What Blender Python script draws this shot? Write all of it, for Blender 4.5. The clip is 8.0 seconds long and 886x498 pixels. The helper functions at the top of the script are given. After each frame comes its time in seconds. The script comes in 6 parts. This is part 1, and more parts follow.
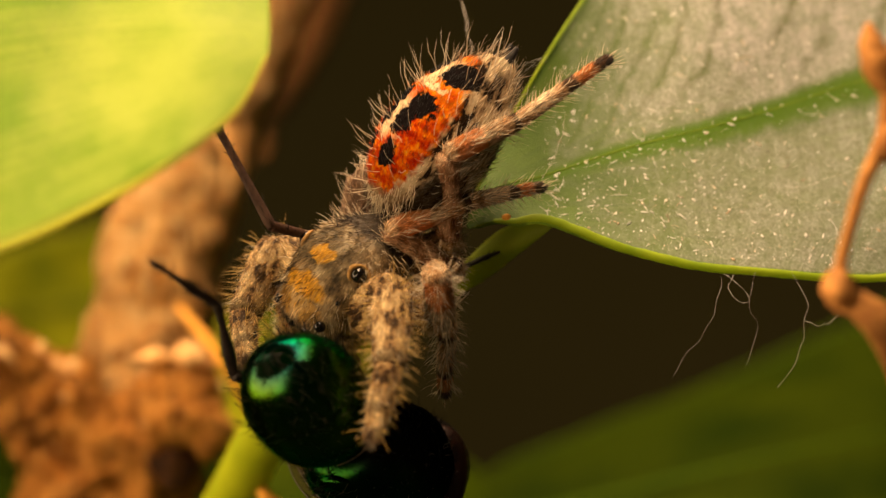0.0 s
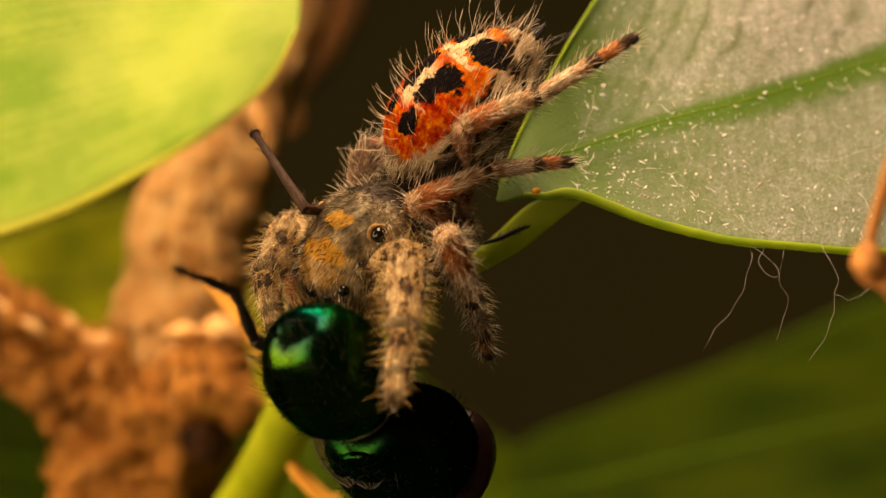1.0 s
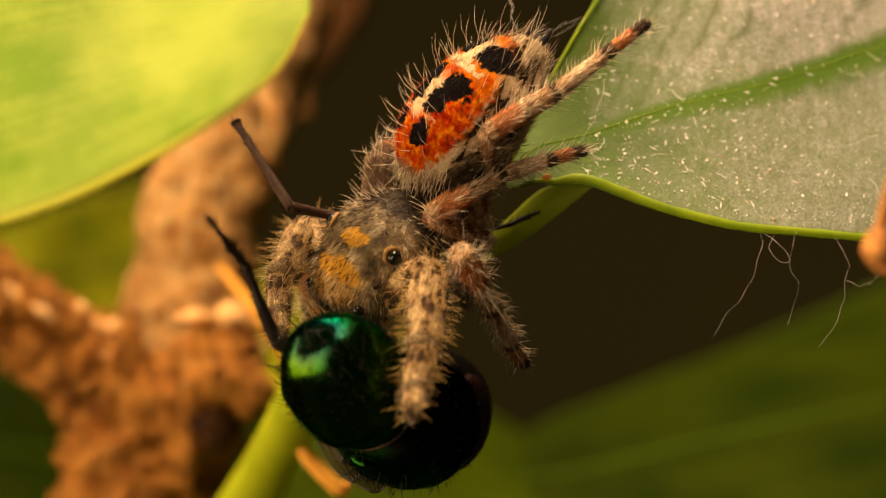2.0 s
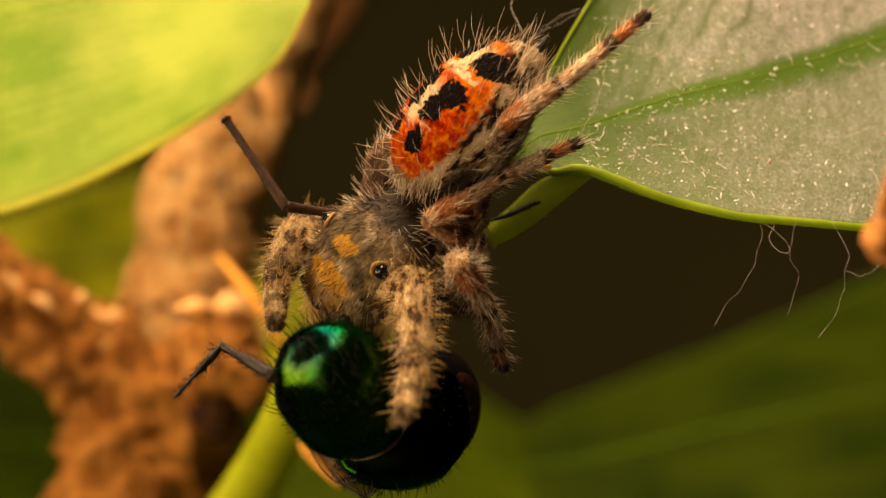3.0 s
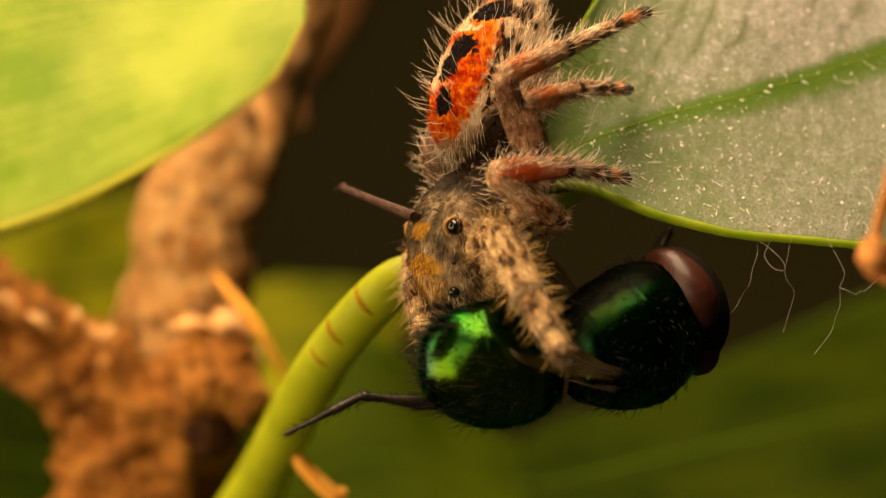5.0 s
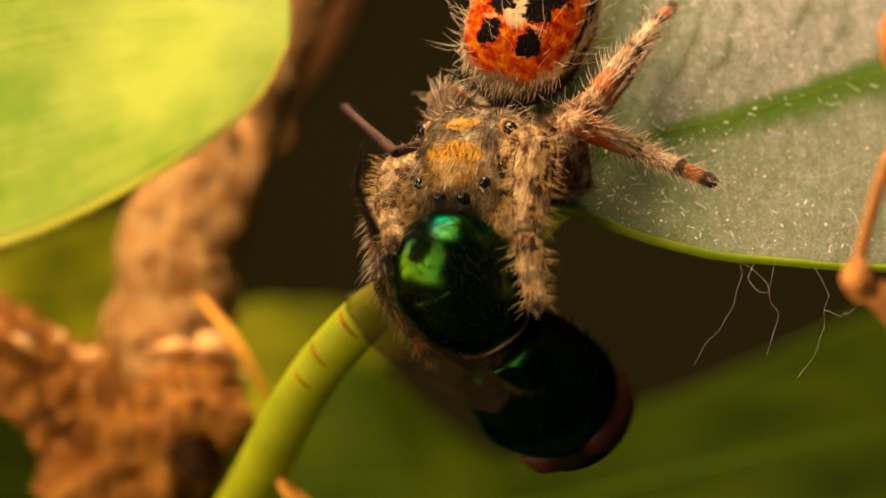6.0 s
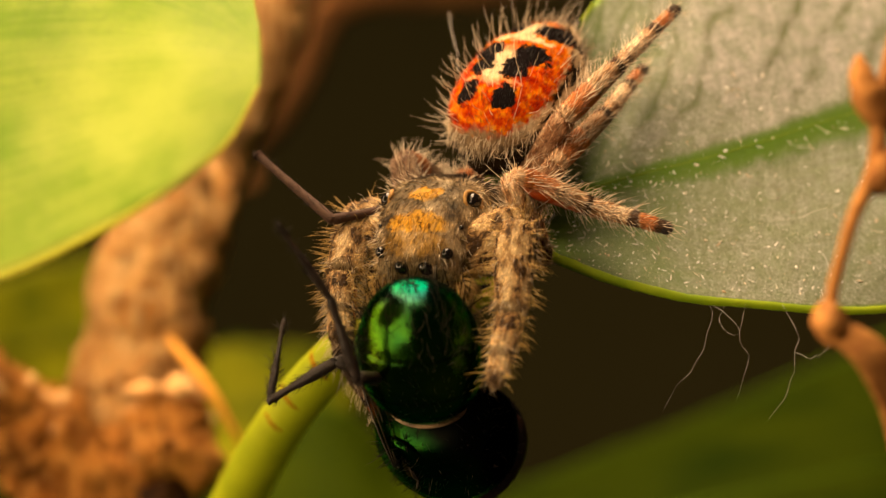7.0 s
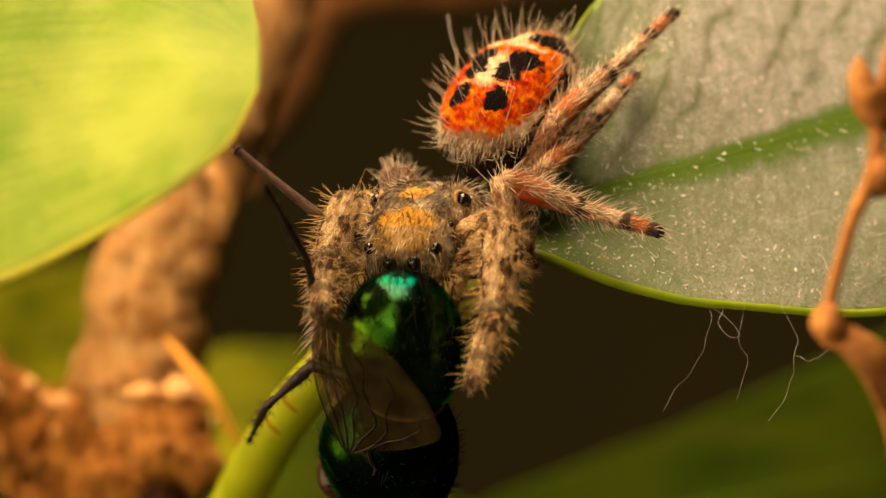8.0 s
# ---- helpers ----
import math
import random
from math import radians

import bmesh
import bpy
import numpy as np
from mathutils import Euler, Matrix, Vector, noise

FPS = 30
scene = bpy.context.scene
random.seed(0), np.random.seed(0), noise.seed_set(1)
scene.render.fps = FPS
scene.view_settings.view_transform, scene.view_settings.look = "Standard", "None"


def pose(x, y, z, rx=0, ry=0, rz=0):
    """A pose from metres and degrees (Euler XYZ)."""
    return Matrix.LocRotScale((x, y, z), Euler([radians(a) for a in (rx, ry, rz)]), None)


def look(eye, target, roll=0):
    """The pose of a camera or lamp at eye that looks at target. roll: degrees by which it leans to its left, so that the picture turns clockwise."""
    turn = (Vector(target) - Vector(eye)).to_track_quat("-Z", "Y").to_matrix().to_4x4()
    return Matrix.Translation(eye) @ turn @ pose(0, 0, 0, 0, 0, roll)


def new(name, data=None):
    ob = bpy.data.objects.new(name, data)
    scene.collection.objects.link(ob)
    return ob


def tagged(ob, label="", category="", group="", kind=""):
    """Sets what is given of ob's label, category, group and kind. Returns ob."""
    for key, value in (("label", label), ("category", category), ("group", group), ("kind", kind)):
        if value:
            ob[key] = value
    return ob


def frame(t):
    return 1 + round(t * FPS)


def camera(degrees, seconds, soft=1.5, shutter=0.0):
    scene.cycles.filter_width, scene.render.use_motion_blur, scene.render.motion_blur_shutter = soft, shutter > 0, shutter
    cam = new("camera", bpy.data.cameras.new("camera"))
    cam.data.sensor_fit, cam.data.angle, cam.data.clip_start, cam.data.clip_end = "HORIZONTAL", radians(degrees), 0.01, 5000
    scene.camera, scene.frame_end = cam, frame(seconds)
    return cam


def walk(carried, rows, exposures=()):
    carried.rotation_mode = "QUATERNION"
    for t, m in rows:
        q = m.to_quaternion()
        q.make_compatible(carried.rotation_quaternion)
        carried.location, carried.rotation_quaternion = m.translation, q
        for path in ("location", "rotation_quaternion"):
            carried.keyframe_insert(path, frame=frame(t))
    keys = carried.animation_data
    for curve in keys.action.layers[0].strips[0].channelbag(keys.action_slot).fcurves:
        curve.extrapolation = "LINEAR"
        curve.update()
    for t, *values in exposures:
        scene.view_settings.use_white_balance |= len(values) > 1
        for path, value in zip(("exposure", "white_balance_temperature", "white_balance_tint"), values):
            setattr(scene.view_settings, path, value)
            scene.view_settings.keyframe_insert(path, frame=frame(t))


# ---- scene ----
import functools

MM = 0.001          # all sizes below are written in millimetres

# ---------------------------------------------------------------- camera
EYE = (0, -0.152, 0)
cam = camera(12, 8.0, soft=1.2, shutter=0.5)
cam.data.dof.use_dof = True
cam.data.dof.focus_distance = 0.1512
cam.data.dof.aperture_fstop = 39
AIM = [(0.0, 1.49, 1.75), (0.5, 0.94, 1.22), (1.0, 0.41, 0.81), (1.5, 0.14, 0.5), (2.0, 0.03, 0.3), (2.5, 0.0, 0.16), (3.0, 0.03, -0.05),
       (3.5, 0.0, 0.0), (4.0, -0.07, 0.19), (4.5, 0.04, 0.35), (5.0, 0.2, 0.58), (5.5, 0.45, 0.92), (6.0, 0.77, 1.38), (6.5, 1.46, 2.39),
       (7.0, 1.83, 2.91), (7.5, 1.83, 3.0), (8.0, 1.86, 3.0)]
walk(cam, [(t, look(EYE, (x * MM, 0, z * MM))) for t, x, z in AIM])

# ---------------------------------------------------------------- light
world = bpy.data.worlds.new("dim_room")
scene.world = world
world.use_nodes = True
world.node_tree.nodes["Background"].inputs[0].default_value = (1.0, 0.8, 0.5, 1)
world.node_tree.nodes["Background"].inputs[1].default_value = 0.036


def area_lamp(name, eye, target, sx, sy, watts, colour):
    data = bpy.data.lights.new(name, "AREA")
    data.shape, data.size, data.size_y, data.energy, data.color = "RECTANGLE", sx * MM, sy * MM, watts, colour
    ob = new(name, data)
    ob.matrix_world = look(Vector(eye) * MM, Vector(target) * MM)
    return ob


area_lamp("softbox_lamp", (-18, 2, 113), (0, 2, 0), 150, 62, 0.50, (1.0, 0.675, 0.39))
area_lamp("front_lamp", (-104, -42, 30), (-2, 5, 0), 190, 150, 0.56, (1.0, 0.675, 0.375))


# ---------------------------------------------------------------- materials
class Tree:
    """A node material written as nested calls."""

    def __init__(self, name):
        self.mat = bpy.data.materials.new(name)
        self.mat.use_nodes = True
        self.nt = self.mat.node_tree
        self.nt.nodes.clear()
        self.out = self.nt.nodes.new("ShaderNodeOutputMaterial")
        geo = self.nt.nodes.new("ShaderNodeTexCoord")
        self.uv = geo.outputs["UV"]
        self.co = self.op3("SCALE", geo.outputs["Object"], scale=1000.0)

    def put(self, socket, value):
        if isinstance(value, bpy.types.NodeSocket):
            self.nt.links.new(value, socket)
        elif value is not None:
            if socket.type == "RGBA" and len(value) == 3:
                value = (*value, 1)
            socket.default_value = value

    def node(self, kind, ins, **props):
        n = self.nt.nodes.new(kind)
        for k, v in props.items():
            if k == "operation":
                n.operation = v
            elif k == "data_type":
                n.data_type = v
            elif k == "blend_type":
                n.blend_type = v
            elif k == "feature":
                n.feature = v
        for k, v in ins.items():
            self.put(n.inputs[k], v)
        return n

    def op3(self, op, a, b=None, scale=None):
        n = self.node("ShaderNodeVectorMath", {0: a}, operation=op)
        if b is not None:
            self.put(n.inputs[1], b)
        if scale is not None:
            self.put(n.inputs["Scale"], scale)
        return n.outputs[0]

    def op(self, op, a, b=0.0, c=None):
        n = self.node("ShaderNodeMath", {0: a, 1: b}, operation=op)
        if c is not None:
            self.put(n.inputs[2], c)
        return n.outputs[0]

    def noise(self, scale, detail=3.0, rough=0.55, at=None, colour=False, stretch=None):
        v = self.co if at is None else at
        if stretch:
            v = self.op3("MULTIPLY", v, stretch)
        n = self.node("ShaderNodeTexNoise", {"Vector": v, "Scale": scale, "Detail": detail, "Roughness": rough})
        return n.outputs[1 if colour else 0]

    def ramp(self, fac, stops):
        n = self.node("ShaderNodeValToRGB", {0: fac})
        el = n.color_ramp.elements
        while len(el) < len(stops):
            el.new(0.5)
        for e, (p, c) in zip(el, stops):
            e.position = p
            e.color = (c, c, c, 1) if isinstance(c, (int, float)) else (*c, 1)
        return n.outputs[0]

    def mix(self, fac, a, b, how="MIX"):
        n = self.node("ShaderNodeMix", {}, data_type="RGBA", blend_type=how)
        self.put(n.inputs[0], fac)
        self.put(n.inputs[6], a)
        self.put(n.inputs[7], b)
        return n.outputs[2]

    def step(self, x, lo, hi):
        n = self.node("ShaderNodeMapRange", {"Value": x, "From Min": lo, "From Max": hi})
        return n.outputs[0]

    def axes(self, v=None):
        n = self.node("ShaderNodeSeparateXYZ", {0: self.co if v is None else v})
        return n.outputs

    def strands(self, col):
        """Hair takes the pattern of the skin below it, each strand a little lighter or darker."""
        rnd = self.nt.nodes.new("ShaderNodeNewGeometry").outputs["Random Per Island"]
        return self.mix(1.0, col, self.ramp(rnd, [(0.0, (0.22, 0.20, 0.18)), (0.5, (0.9, 0.9, 0.9)), (0.85, (1.5, 1.5, 1.5)), (1.0, (1.9, 1.9, 1.95))]), "MULTIPLY")

    def bump(self, height, mm, strength=1.0):
        return self.node("ShaderNodeBump", {"Height": height, "Distance": mm * MM, "Strength": strength}).outputs[0]

    def principled(self, colour, rough=0.5, bump=None, metal=0.0, spec=0.5, coat=0.0, sheen=0.0, alpha=1.0, trans=0.0):
        ins = {"Base Color": colour, "Roughness": rough, "Metallic": metal, "Specular IOR Level": spec, "Coat Weight": coat,
               "Sheen Weight": sheen, "Alpha": alpha, "Transmission Weight": trans}
        if bump is not None:
            ins["Normal"] = bump
        return self.node("ShaderNodeBsdfPrincipled", ins).outputs[0]

    def translucent(self, colour, bump=None):
        ins = {"Color": colour}
        if bump is not None:
            ins["Normal"] = bump
        return self.node("ShaderNodeBsdfTranslucent", ins).outputs[0]

    def blend(self, fac, a, b):
        return self.node("ShaderNodeMixShader", {0: fac, 1: a, 2: b}).outputs[0]

    def done(self, shader):
        self.put(self.out.inputs[0], shader)
        return self.mat


def leaf_material(name, light, dark, rib, dust, through_light, gloss, edge, veins=0.08, shine=0.03, relief=0.05):
    """Leaf: side veins run off the midrib; dust dulls the upper face."""
    t = Tree(name)
    uv = t.axes(t.uv)
    across = t.op("ABSOLUTE", t.op("SUBTRACT", uv[1], 0.5))
    patch = t.noise(0.18, 4, 0.6)
    grain = t.noise(5.0, 4, 0.65)
    streak = t.noise(1.0, 4, 0.6, at=t.op3("MULTIPLY", t.uv, (4.0, 60.0, 1.0)))
    share = 0.45 if dust else 0.24
    col = t.mix(t.ramp(t.op("ADD", t.op("MULTIPLY", patch, 1.0 - share), t.op("MULTIPLY", streak, share)), [(0.38, 0.0), (0.62, 1.0)]), dark, light)
    vein_at = t.op("ADD", t.op("MULTIPLY", uv[0], 19.0 if dust else 30.0), t.op("MULTIPLY", across, -7.0))
    vein_at = t.op("ADD", vein_at, t.op("MULTIPLY", t.noise(0.3, 2), 1.5))
    vein = t.step(t.op("PINGPONG", vein_at, 0.5), 0.12, 0.0)
    if dust:
        dusty = t.ramp(t.noise(1.6, 8, 0.76), [(0.36, 0.5), (0.58, 1.0)])
        fuzz = t.noise(11.0, 6, 0.8)
        feather = t.noise(1.0, 6, 0.78, at=t.op3("MULTIPLY", t.uv, (110.0, 14.0, 1.0)))
        near_rib = t.op("MULTIPLY", across, t.op("ADD", 1.0, t.step(uv[1], 0.505, 0.495)))
        off_rib = t.op("ADD", near_rib, t.op("MULTIPLY", t.op("SUBTRACT", feather, 0.5), 0.10))
        # no dust by rib and base; the darker base includes the spider's shade
        clear = t.op("MULTIPLY", t.step(off_rib, 0.022, 0.070), t.step(t.op("ADD", uv[0], t.op("MULTIPLY", t.noise(0.6, 6, 0.7), 0.25)), 0.51, 0.75))
        side = t.op("ADD", 0.70, t.op("MULTIPLY", t.step(uv[1], 0.56, 0.40), 0.26))
        grey = t.mix(t.ramp(fuzz, [(0.42, 0.0), (0.58, 1.0)]), (0.40, 0.39, 0.37), (0.97, 0.95, 0.96))
        brush = t.noise(1.0, 5, 0.7, at=t.op3("MULTIPLY", t.uv, (150.0, 9.0, 1.0)))
        grey = t.mix(t.ramp(brush, [(0.42, 0.3), (0.62, 0.0)]), grey, (0.20, 0.21, 0.14))
        furrow = t.ramp(t.op("PINGPONG", t.op("ADD", vein_at, t.op("MULTIPLY", brush, 0.2)), 0.5), [(0.0, 0.9), (0.05, 0.6), (0.22, 0.0)])
        furrow = t.op("MULTIPLY", furrow, t.step(uv[1], 0.62, 0.36))
        grey = t.mix(t.op("MULTIPLY", furrow, t.ramp(t.noise(0.5, 5, 0.7), [(0.36, 0.15), (0.58, 0.95)])), grey, (0.15, 0.16, 0.08))
        clump = t.ramp(t.noise(3.2, 6, 0.8), [(0.46, 0.0), (0.62, 0.55)])
        grey = t.mix(t.op("MULTIPLY", clump, t.step(uv[1], 0.45, 0.6)), grey, (0.13, 0.17, 0.05))
        col = t.mix(t.op("MULTIPLY", t.op("MULTIPLY", t.op("MULTIPLY", dusty, clear), side), dust), col, grey)
    ribm = t.step(t.op("ADD", near_rib if dust else across, t.op("MULTIPLY", t.noise(2.0, 5, 0.75), 0.06)), 0.085, 0.035)
    col = t.mix(t.op("MULTIPLY", ribm, 0.92 if dust else 0.1), col, rib)
    if not dust:
        col = t.mix(t.op("MULTIPLY", vein, veins), col, rib)
    col = t.mix(t.op("MULTIPLY", t.step(across, 0.475, 0.495), 0.9), col, edge)
    col = t.mix(0.2, col, t.ramp(grain, [(0.3, (0.35, 0.35, 0.3)), (0.7, (1.0, 1.0, 1.0))]), "MULTIPLY")
    height = t.op("ADD", t.op("MULTIPLY", grain, 0.5), t.op("MULTIPLY", t.noise(13.0, 5, 0.7), 0.7 if dust else 0.4))
    b = t.bump(height, relief, 0.9)
    front = t.principled(col, t.ramp(grain, [(0.2, gloss), (0.8, gloss + 0.25)]), b, spec=shine)
    return t.done(t.blend(through_light, front, t.translucent(t.mix(0.5, col, light), b)))


LEAF_DUSTY = leaf_material("dusty_leaf", (0.13, 0.23, 0.028), (0.08, 0.15, 0.02), (0.095, 0.215, 0.004), 0.9, 0.2, 0.45, (0.25, 0.42, 0.02), 0.08, 0.3, 0.085)
LEAF_BRIGHT = leaf_material("young_leaf", (0.37, 0.46, 0.06), (0.16, 0.29, 0.013), (0.42, 0.5, 0.1), 0.0, 0.36, 0.38, (0.5, 0.55, 0.1), 0.03, 0.1, 0.02)
LEAF_DEEP = leaf_material("deep_green_leaf", (0.039, 0.060, 0.0006), (0.015, 0.031, 0.0006), (0.03, 0.05, 0.001), 0.0, 0.4, 0.5, (0.1, 0.18, 0.01))
LEAF_MID = leaf_material("mid_green_leaf", (0.075, 0.112, 0.002), (0.04, 0.07, 0.001), (0.06, 0.09, 0.002), 0.0, 0.4, 0.5, (0.12, 0.2, 0.01))
LEAF_OLIVE = leaf_material("olive_leaf", (0.27, 0.27, 0.006), (0.045, 0.075, 0.002), (0.2, 0.24, 0.01), 0.0, 0.4, 0.5, (0.2, 0.24, 0.02))


def bark_material(name, dark, mid, pale):
    t = Tree(name)
    big = t.noise(0.45, 6, 0.68)
    fine = t.noise(2.2, 6, 0.7)
    fibre = t.noise(1.5, 6, 0.7, stretch=(3.4, 3.4, 0.35))
    crack = t.noise(0.9, 6, 0.72, stretch=(2.2, 2.2, 0.6))
    col = t.ramp(big, [(0.28, dark), (0.5, mid), (0.72, pale)])
    col = t.mix(0.4, col, t.ramp(fine, [(0.3, (0.5, 0.4, 0.3)), (0.6, (1.0, 1.0, 1.0))]), "MULTIPLY")
    col = t.mix(t.ramp(fibre, [(0.46, 0.0), (0.62, 0.9)]), col, pale)
    col = t.mix(t.ramp(fibre, [(0.36, 0.6), (0.46, 0.0)]), col, dark)
    col = t.mix(t.ramp(crack, [(0.38, 0.85), (0.46, 0.0)]), col, dark)
    h = t.op("ADD", t.op("MULTIPLY", fine, 0.5), t.op("ADD", fibre, t.op("MULTIPLY", crack, 1.2)))
    return t.done(t.principled(col, 0.75, t.bump(h, 0.9, 1.0), spec=0.15))


BARK = bark_material("peeling_bark", (0.14, 0.042, 0.005), (0.78, 0.35, 0.065), (0.98, 0.69, 0.30))
# rough orange bark, made darker to hold the shade around the fork
BARK_CRUMBLY_SHADED = bark_material("crumbly_shaded_bark", (0.09, 0.024, 0.002), (0.54, 0.185, 0.015), (0.93, 0.46, 0.10))
BARK_HOLLOW_SHADE = bark_material("hollow_shade_bark", (0.018, 0.006, 0.001), (0.06, 0.020, 0.003), (0.16, 0.06, 0.012))
# darker bark copy: the back branch's lack of light is in its colour
BARK_UNLIT = bark_material("unlit_brown_bark", (0.12, 0.035, 0.006), (0.26, 0.10, 0.02), (0.36, 0.17, 0.05))


def plain_material(name, a, b, scale, rough=0.6, spec=0.4, relief=0.03, glow_through=0.0):
    t = Tree(name)
    n = t.noise(scale, 5, 0.65)
    col = t.mix(t.ramp(n, [(0.3, 0.0), (0.7, 1.0)]), a, b)
    sh = t.principled(col, rough, t.bump(t.noise(scale * 4, 3), relief, 0.8), spec=spec)
    if glow_through:
        sh = t.blend(glow_through, sh, t.translucent(b))
    return t.done(sh)


STEM = plain_material("green_petiole", (0.27, 0.34, 0.006), (0.41, 0.47, 0.012), 0.5, 0.5, 0.15, 0.02, 0.25)
LEAF_BASE = plain_material("leaf_base", (0.26, 0.36, 0.012), (0.42, 0.50, 0.02), 0.6, 0.5, 0.3, 0.03, 0.5)
LIP = plain_material("leaf_lip", (0.22, 0.36, 0.01), (0.44, 0.56, 0.025), 0.7, 0.5, 0.3, 0.02, 0.4)
RIB = plain_material("leaf_rib", (0.10, 0.19, 0.012), (0.22, 0.30, 0.03), 2.0, 0.7, 0.1)
SCAR = plain_material("stem_scar", (0.24, 0.11, 0.004), (0.36, 0.22, 0.008), 3.0, 0.9, 0.05)
YOUNG_RIM = plain_material("pale_leaf_rim", (0.50, 0.54, 0.06), (0.66, 0.66, 0.12), 0.6, 0.5, 0.05, 0.01, 0.6)
DRY = plain_material("dry_brown_flower", (0.16, 0.052, 0.010), (0.60, 0.28, 0.07), 1.3, 0.8, 0.2, 0.12, 0.15)
FLAKE = plain_material("pale_bark_flake", (0.60, 0.29, 0.075), (0.94, 0.61, 0.27), 0.8, 0.75, 0.25, 0.1)
FIBRE = plain_material("orange_bark_fibre", (0.74, 0.32, 0.03), (0.9, 0.47, 0.06), 1.5, 0.7, 0.3, 0.04, 0.15)


def debris_material():
    t = Tree("pale_debris")
    rnd = t.nt.nodes.new("ShaderNodeNewGeometry").outputs["Random Per Island"]
    col = t.ramp(rnd, [(0.0, (0.03, 0.02, 0.015)), (0.03, (0.55, 0.36, 0.2)), (0.2, (0.9, 0.8, 0.64)), (0.4, (0.95, 0.92, 0.86)), (0.9, (0.97, 0.97, 0.95))])
    return t.done(t.principled(col, 0.3, spec=1.0))


DEBRIS = debris_material()
SILK = plain_material("silk", (0.6, 0.56, 0.48), (0.8, 0.75, 0.68), 2.0, 0.4)
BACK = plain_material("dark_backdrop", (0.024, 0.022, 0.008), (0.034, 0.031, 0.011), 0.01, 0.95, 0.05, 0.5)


def carapace_material(name, hair=False):
    """Brown-grey scales with two orange patches between the eyes."""
    t = Tree(name)
    warp = t.op3("ADD", t.co, t.op3("SCALE", t.op3("SUBTRACT", t.noise(2.5, 4, colour=True), (0.5, 0.5, 0.5)), scale=0.7))
    x, y, z = t.axes(warp)[:3]

    def patch(cx, cy, rx, ry):
        dx = t.op("DIVIDE", t.op("SUBTRACT", x, cx), rx)
        dy = t.op("DIVIDE", t.op("SUBTRACT", y, cy), ry)
        d = t.op("ADD", t.op("MULTIPLY", dx, dx), t.op("MULTIPLY", dy, dy))
        return t.op("MULTIPLY", t.step(d, 1.25, 0.7), t.step(z, 0.7, 1.0))

    fine = t.noise(9.0, 4, 0.7)
    col = t.ramp(t.noise(1.3, 4, 0.6), [(0.36, (0.07, 0.045, 0.02)), (0.5, (0.34, 0.23, 0.11)), (0.66, (0.76, 0.60, 0.37))])
    dark_top = t.op("MULTIPLY", t.step(z, 1.1, 1.45), t.step(y, 0.9, 0.5))
    col = t.mix(t.op("MULTIPLY", dark_top, 0.45), col, (0.05, 0.045, 0.016))
    streak = t.ramp(t.noise(3.0, 4, 0.7, stretch=(2.2, 0.5, 1.0)), [(0.34, 0.35), (0.54, 1.0)])
    orange = t.op("MAXIMUM", patch(0.0, 0.12, 0.6, 0.34), patch(0.0, 1.4, 1.15, 0.42))
    orange = t.op("MAXIMUM", orange, t.op("MULTIPLY", patch(0.0, 2.1, 1.2, 0.5), 0.4))
    col = t.mix(t.op("MULTIPLY", orange, streak), col, (0.90, 0.46, 0.012))
    col = t.mix(0.5, col, t.ramp(fine, [(0.3, (0.4, 0.4, 0.4)), (0.7, (1.0, 1.0, 1.0))]), "MULTIPLY")
    # rear slope coloured near black for the shade between carapace and abdomen
    col = t.mix(t.op("MULTIPLY", t.step(y, -0.9, -1.4), 0.9), col, (0.025, 0.016, 0.011))
    col = t.strands(col) if hair else t.mix(0.25, col, (0.02, 0.014, 0.008))
    return t.done(t.principled(col, 0.45 if hair else 0.5, t.bump(fine, 0.06, 0.8), spec=0.2))


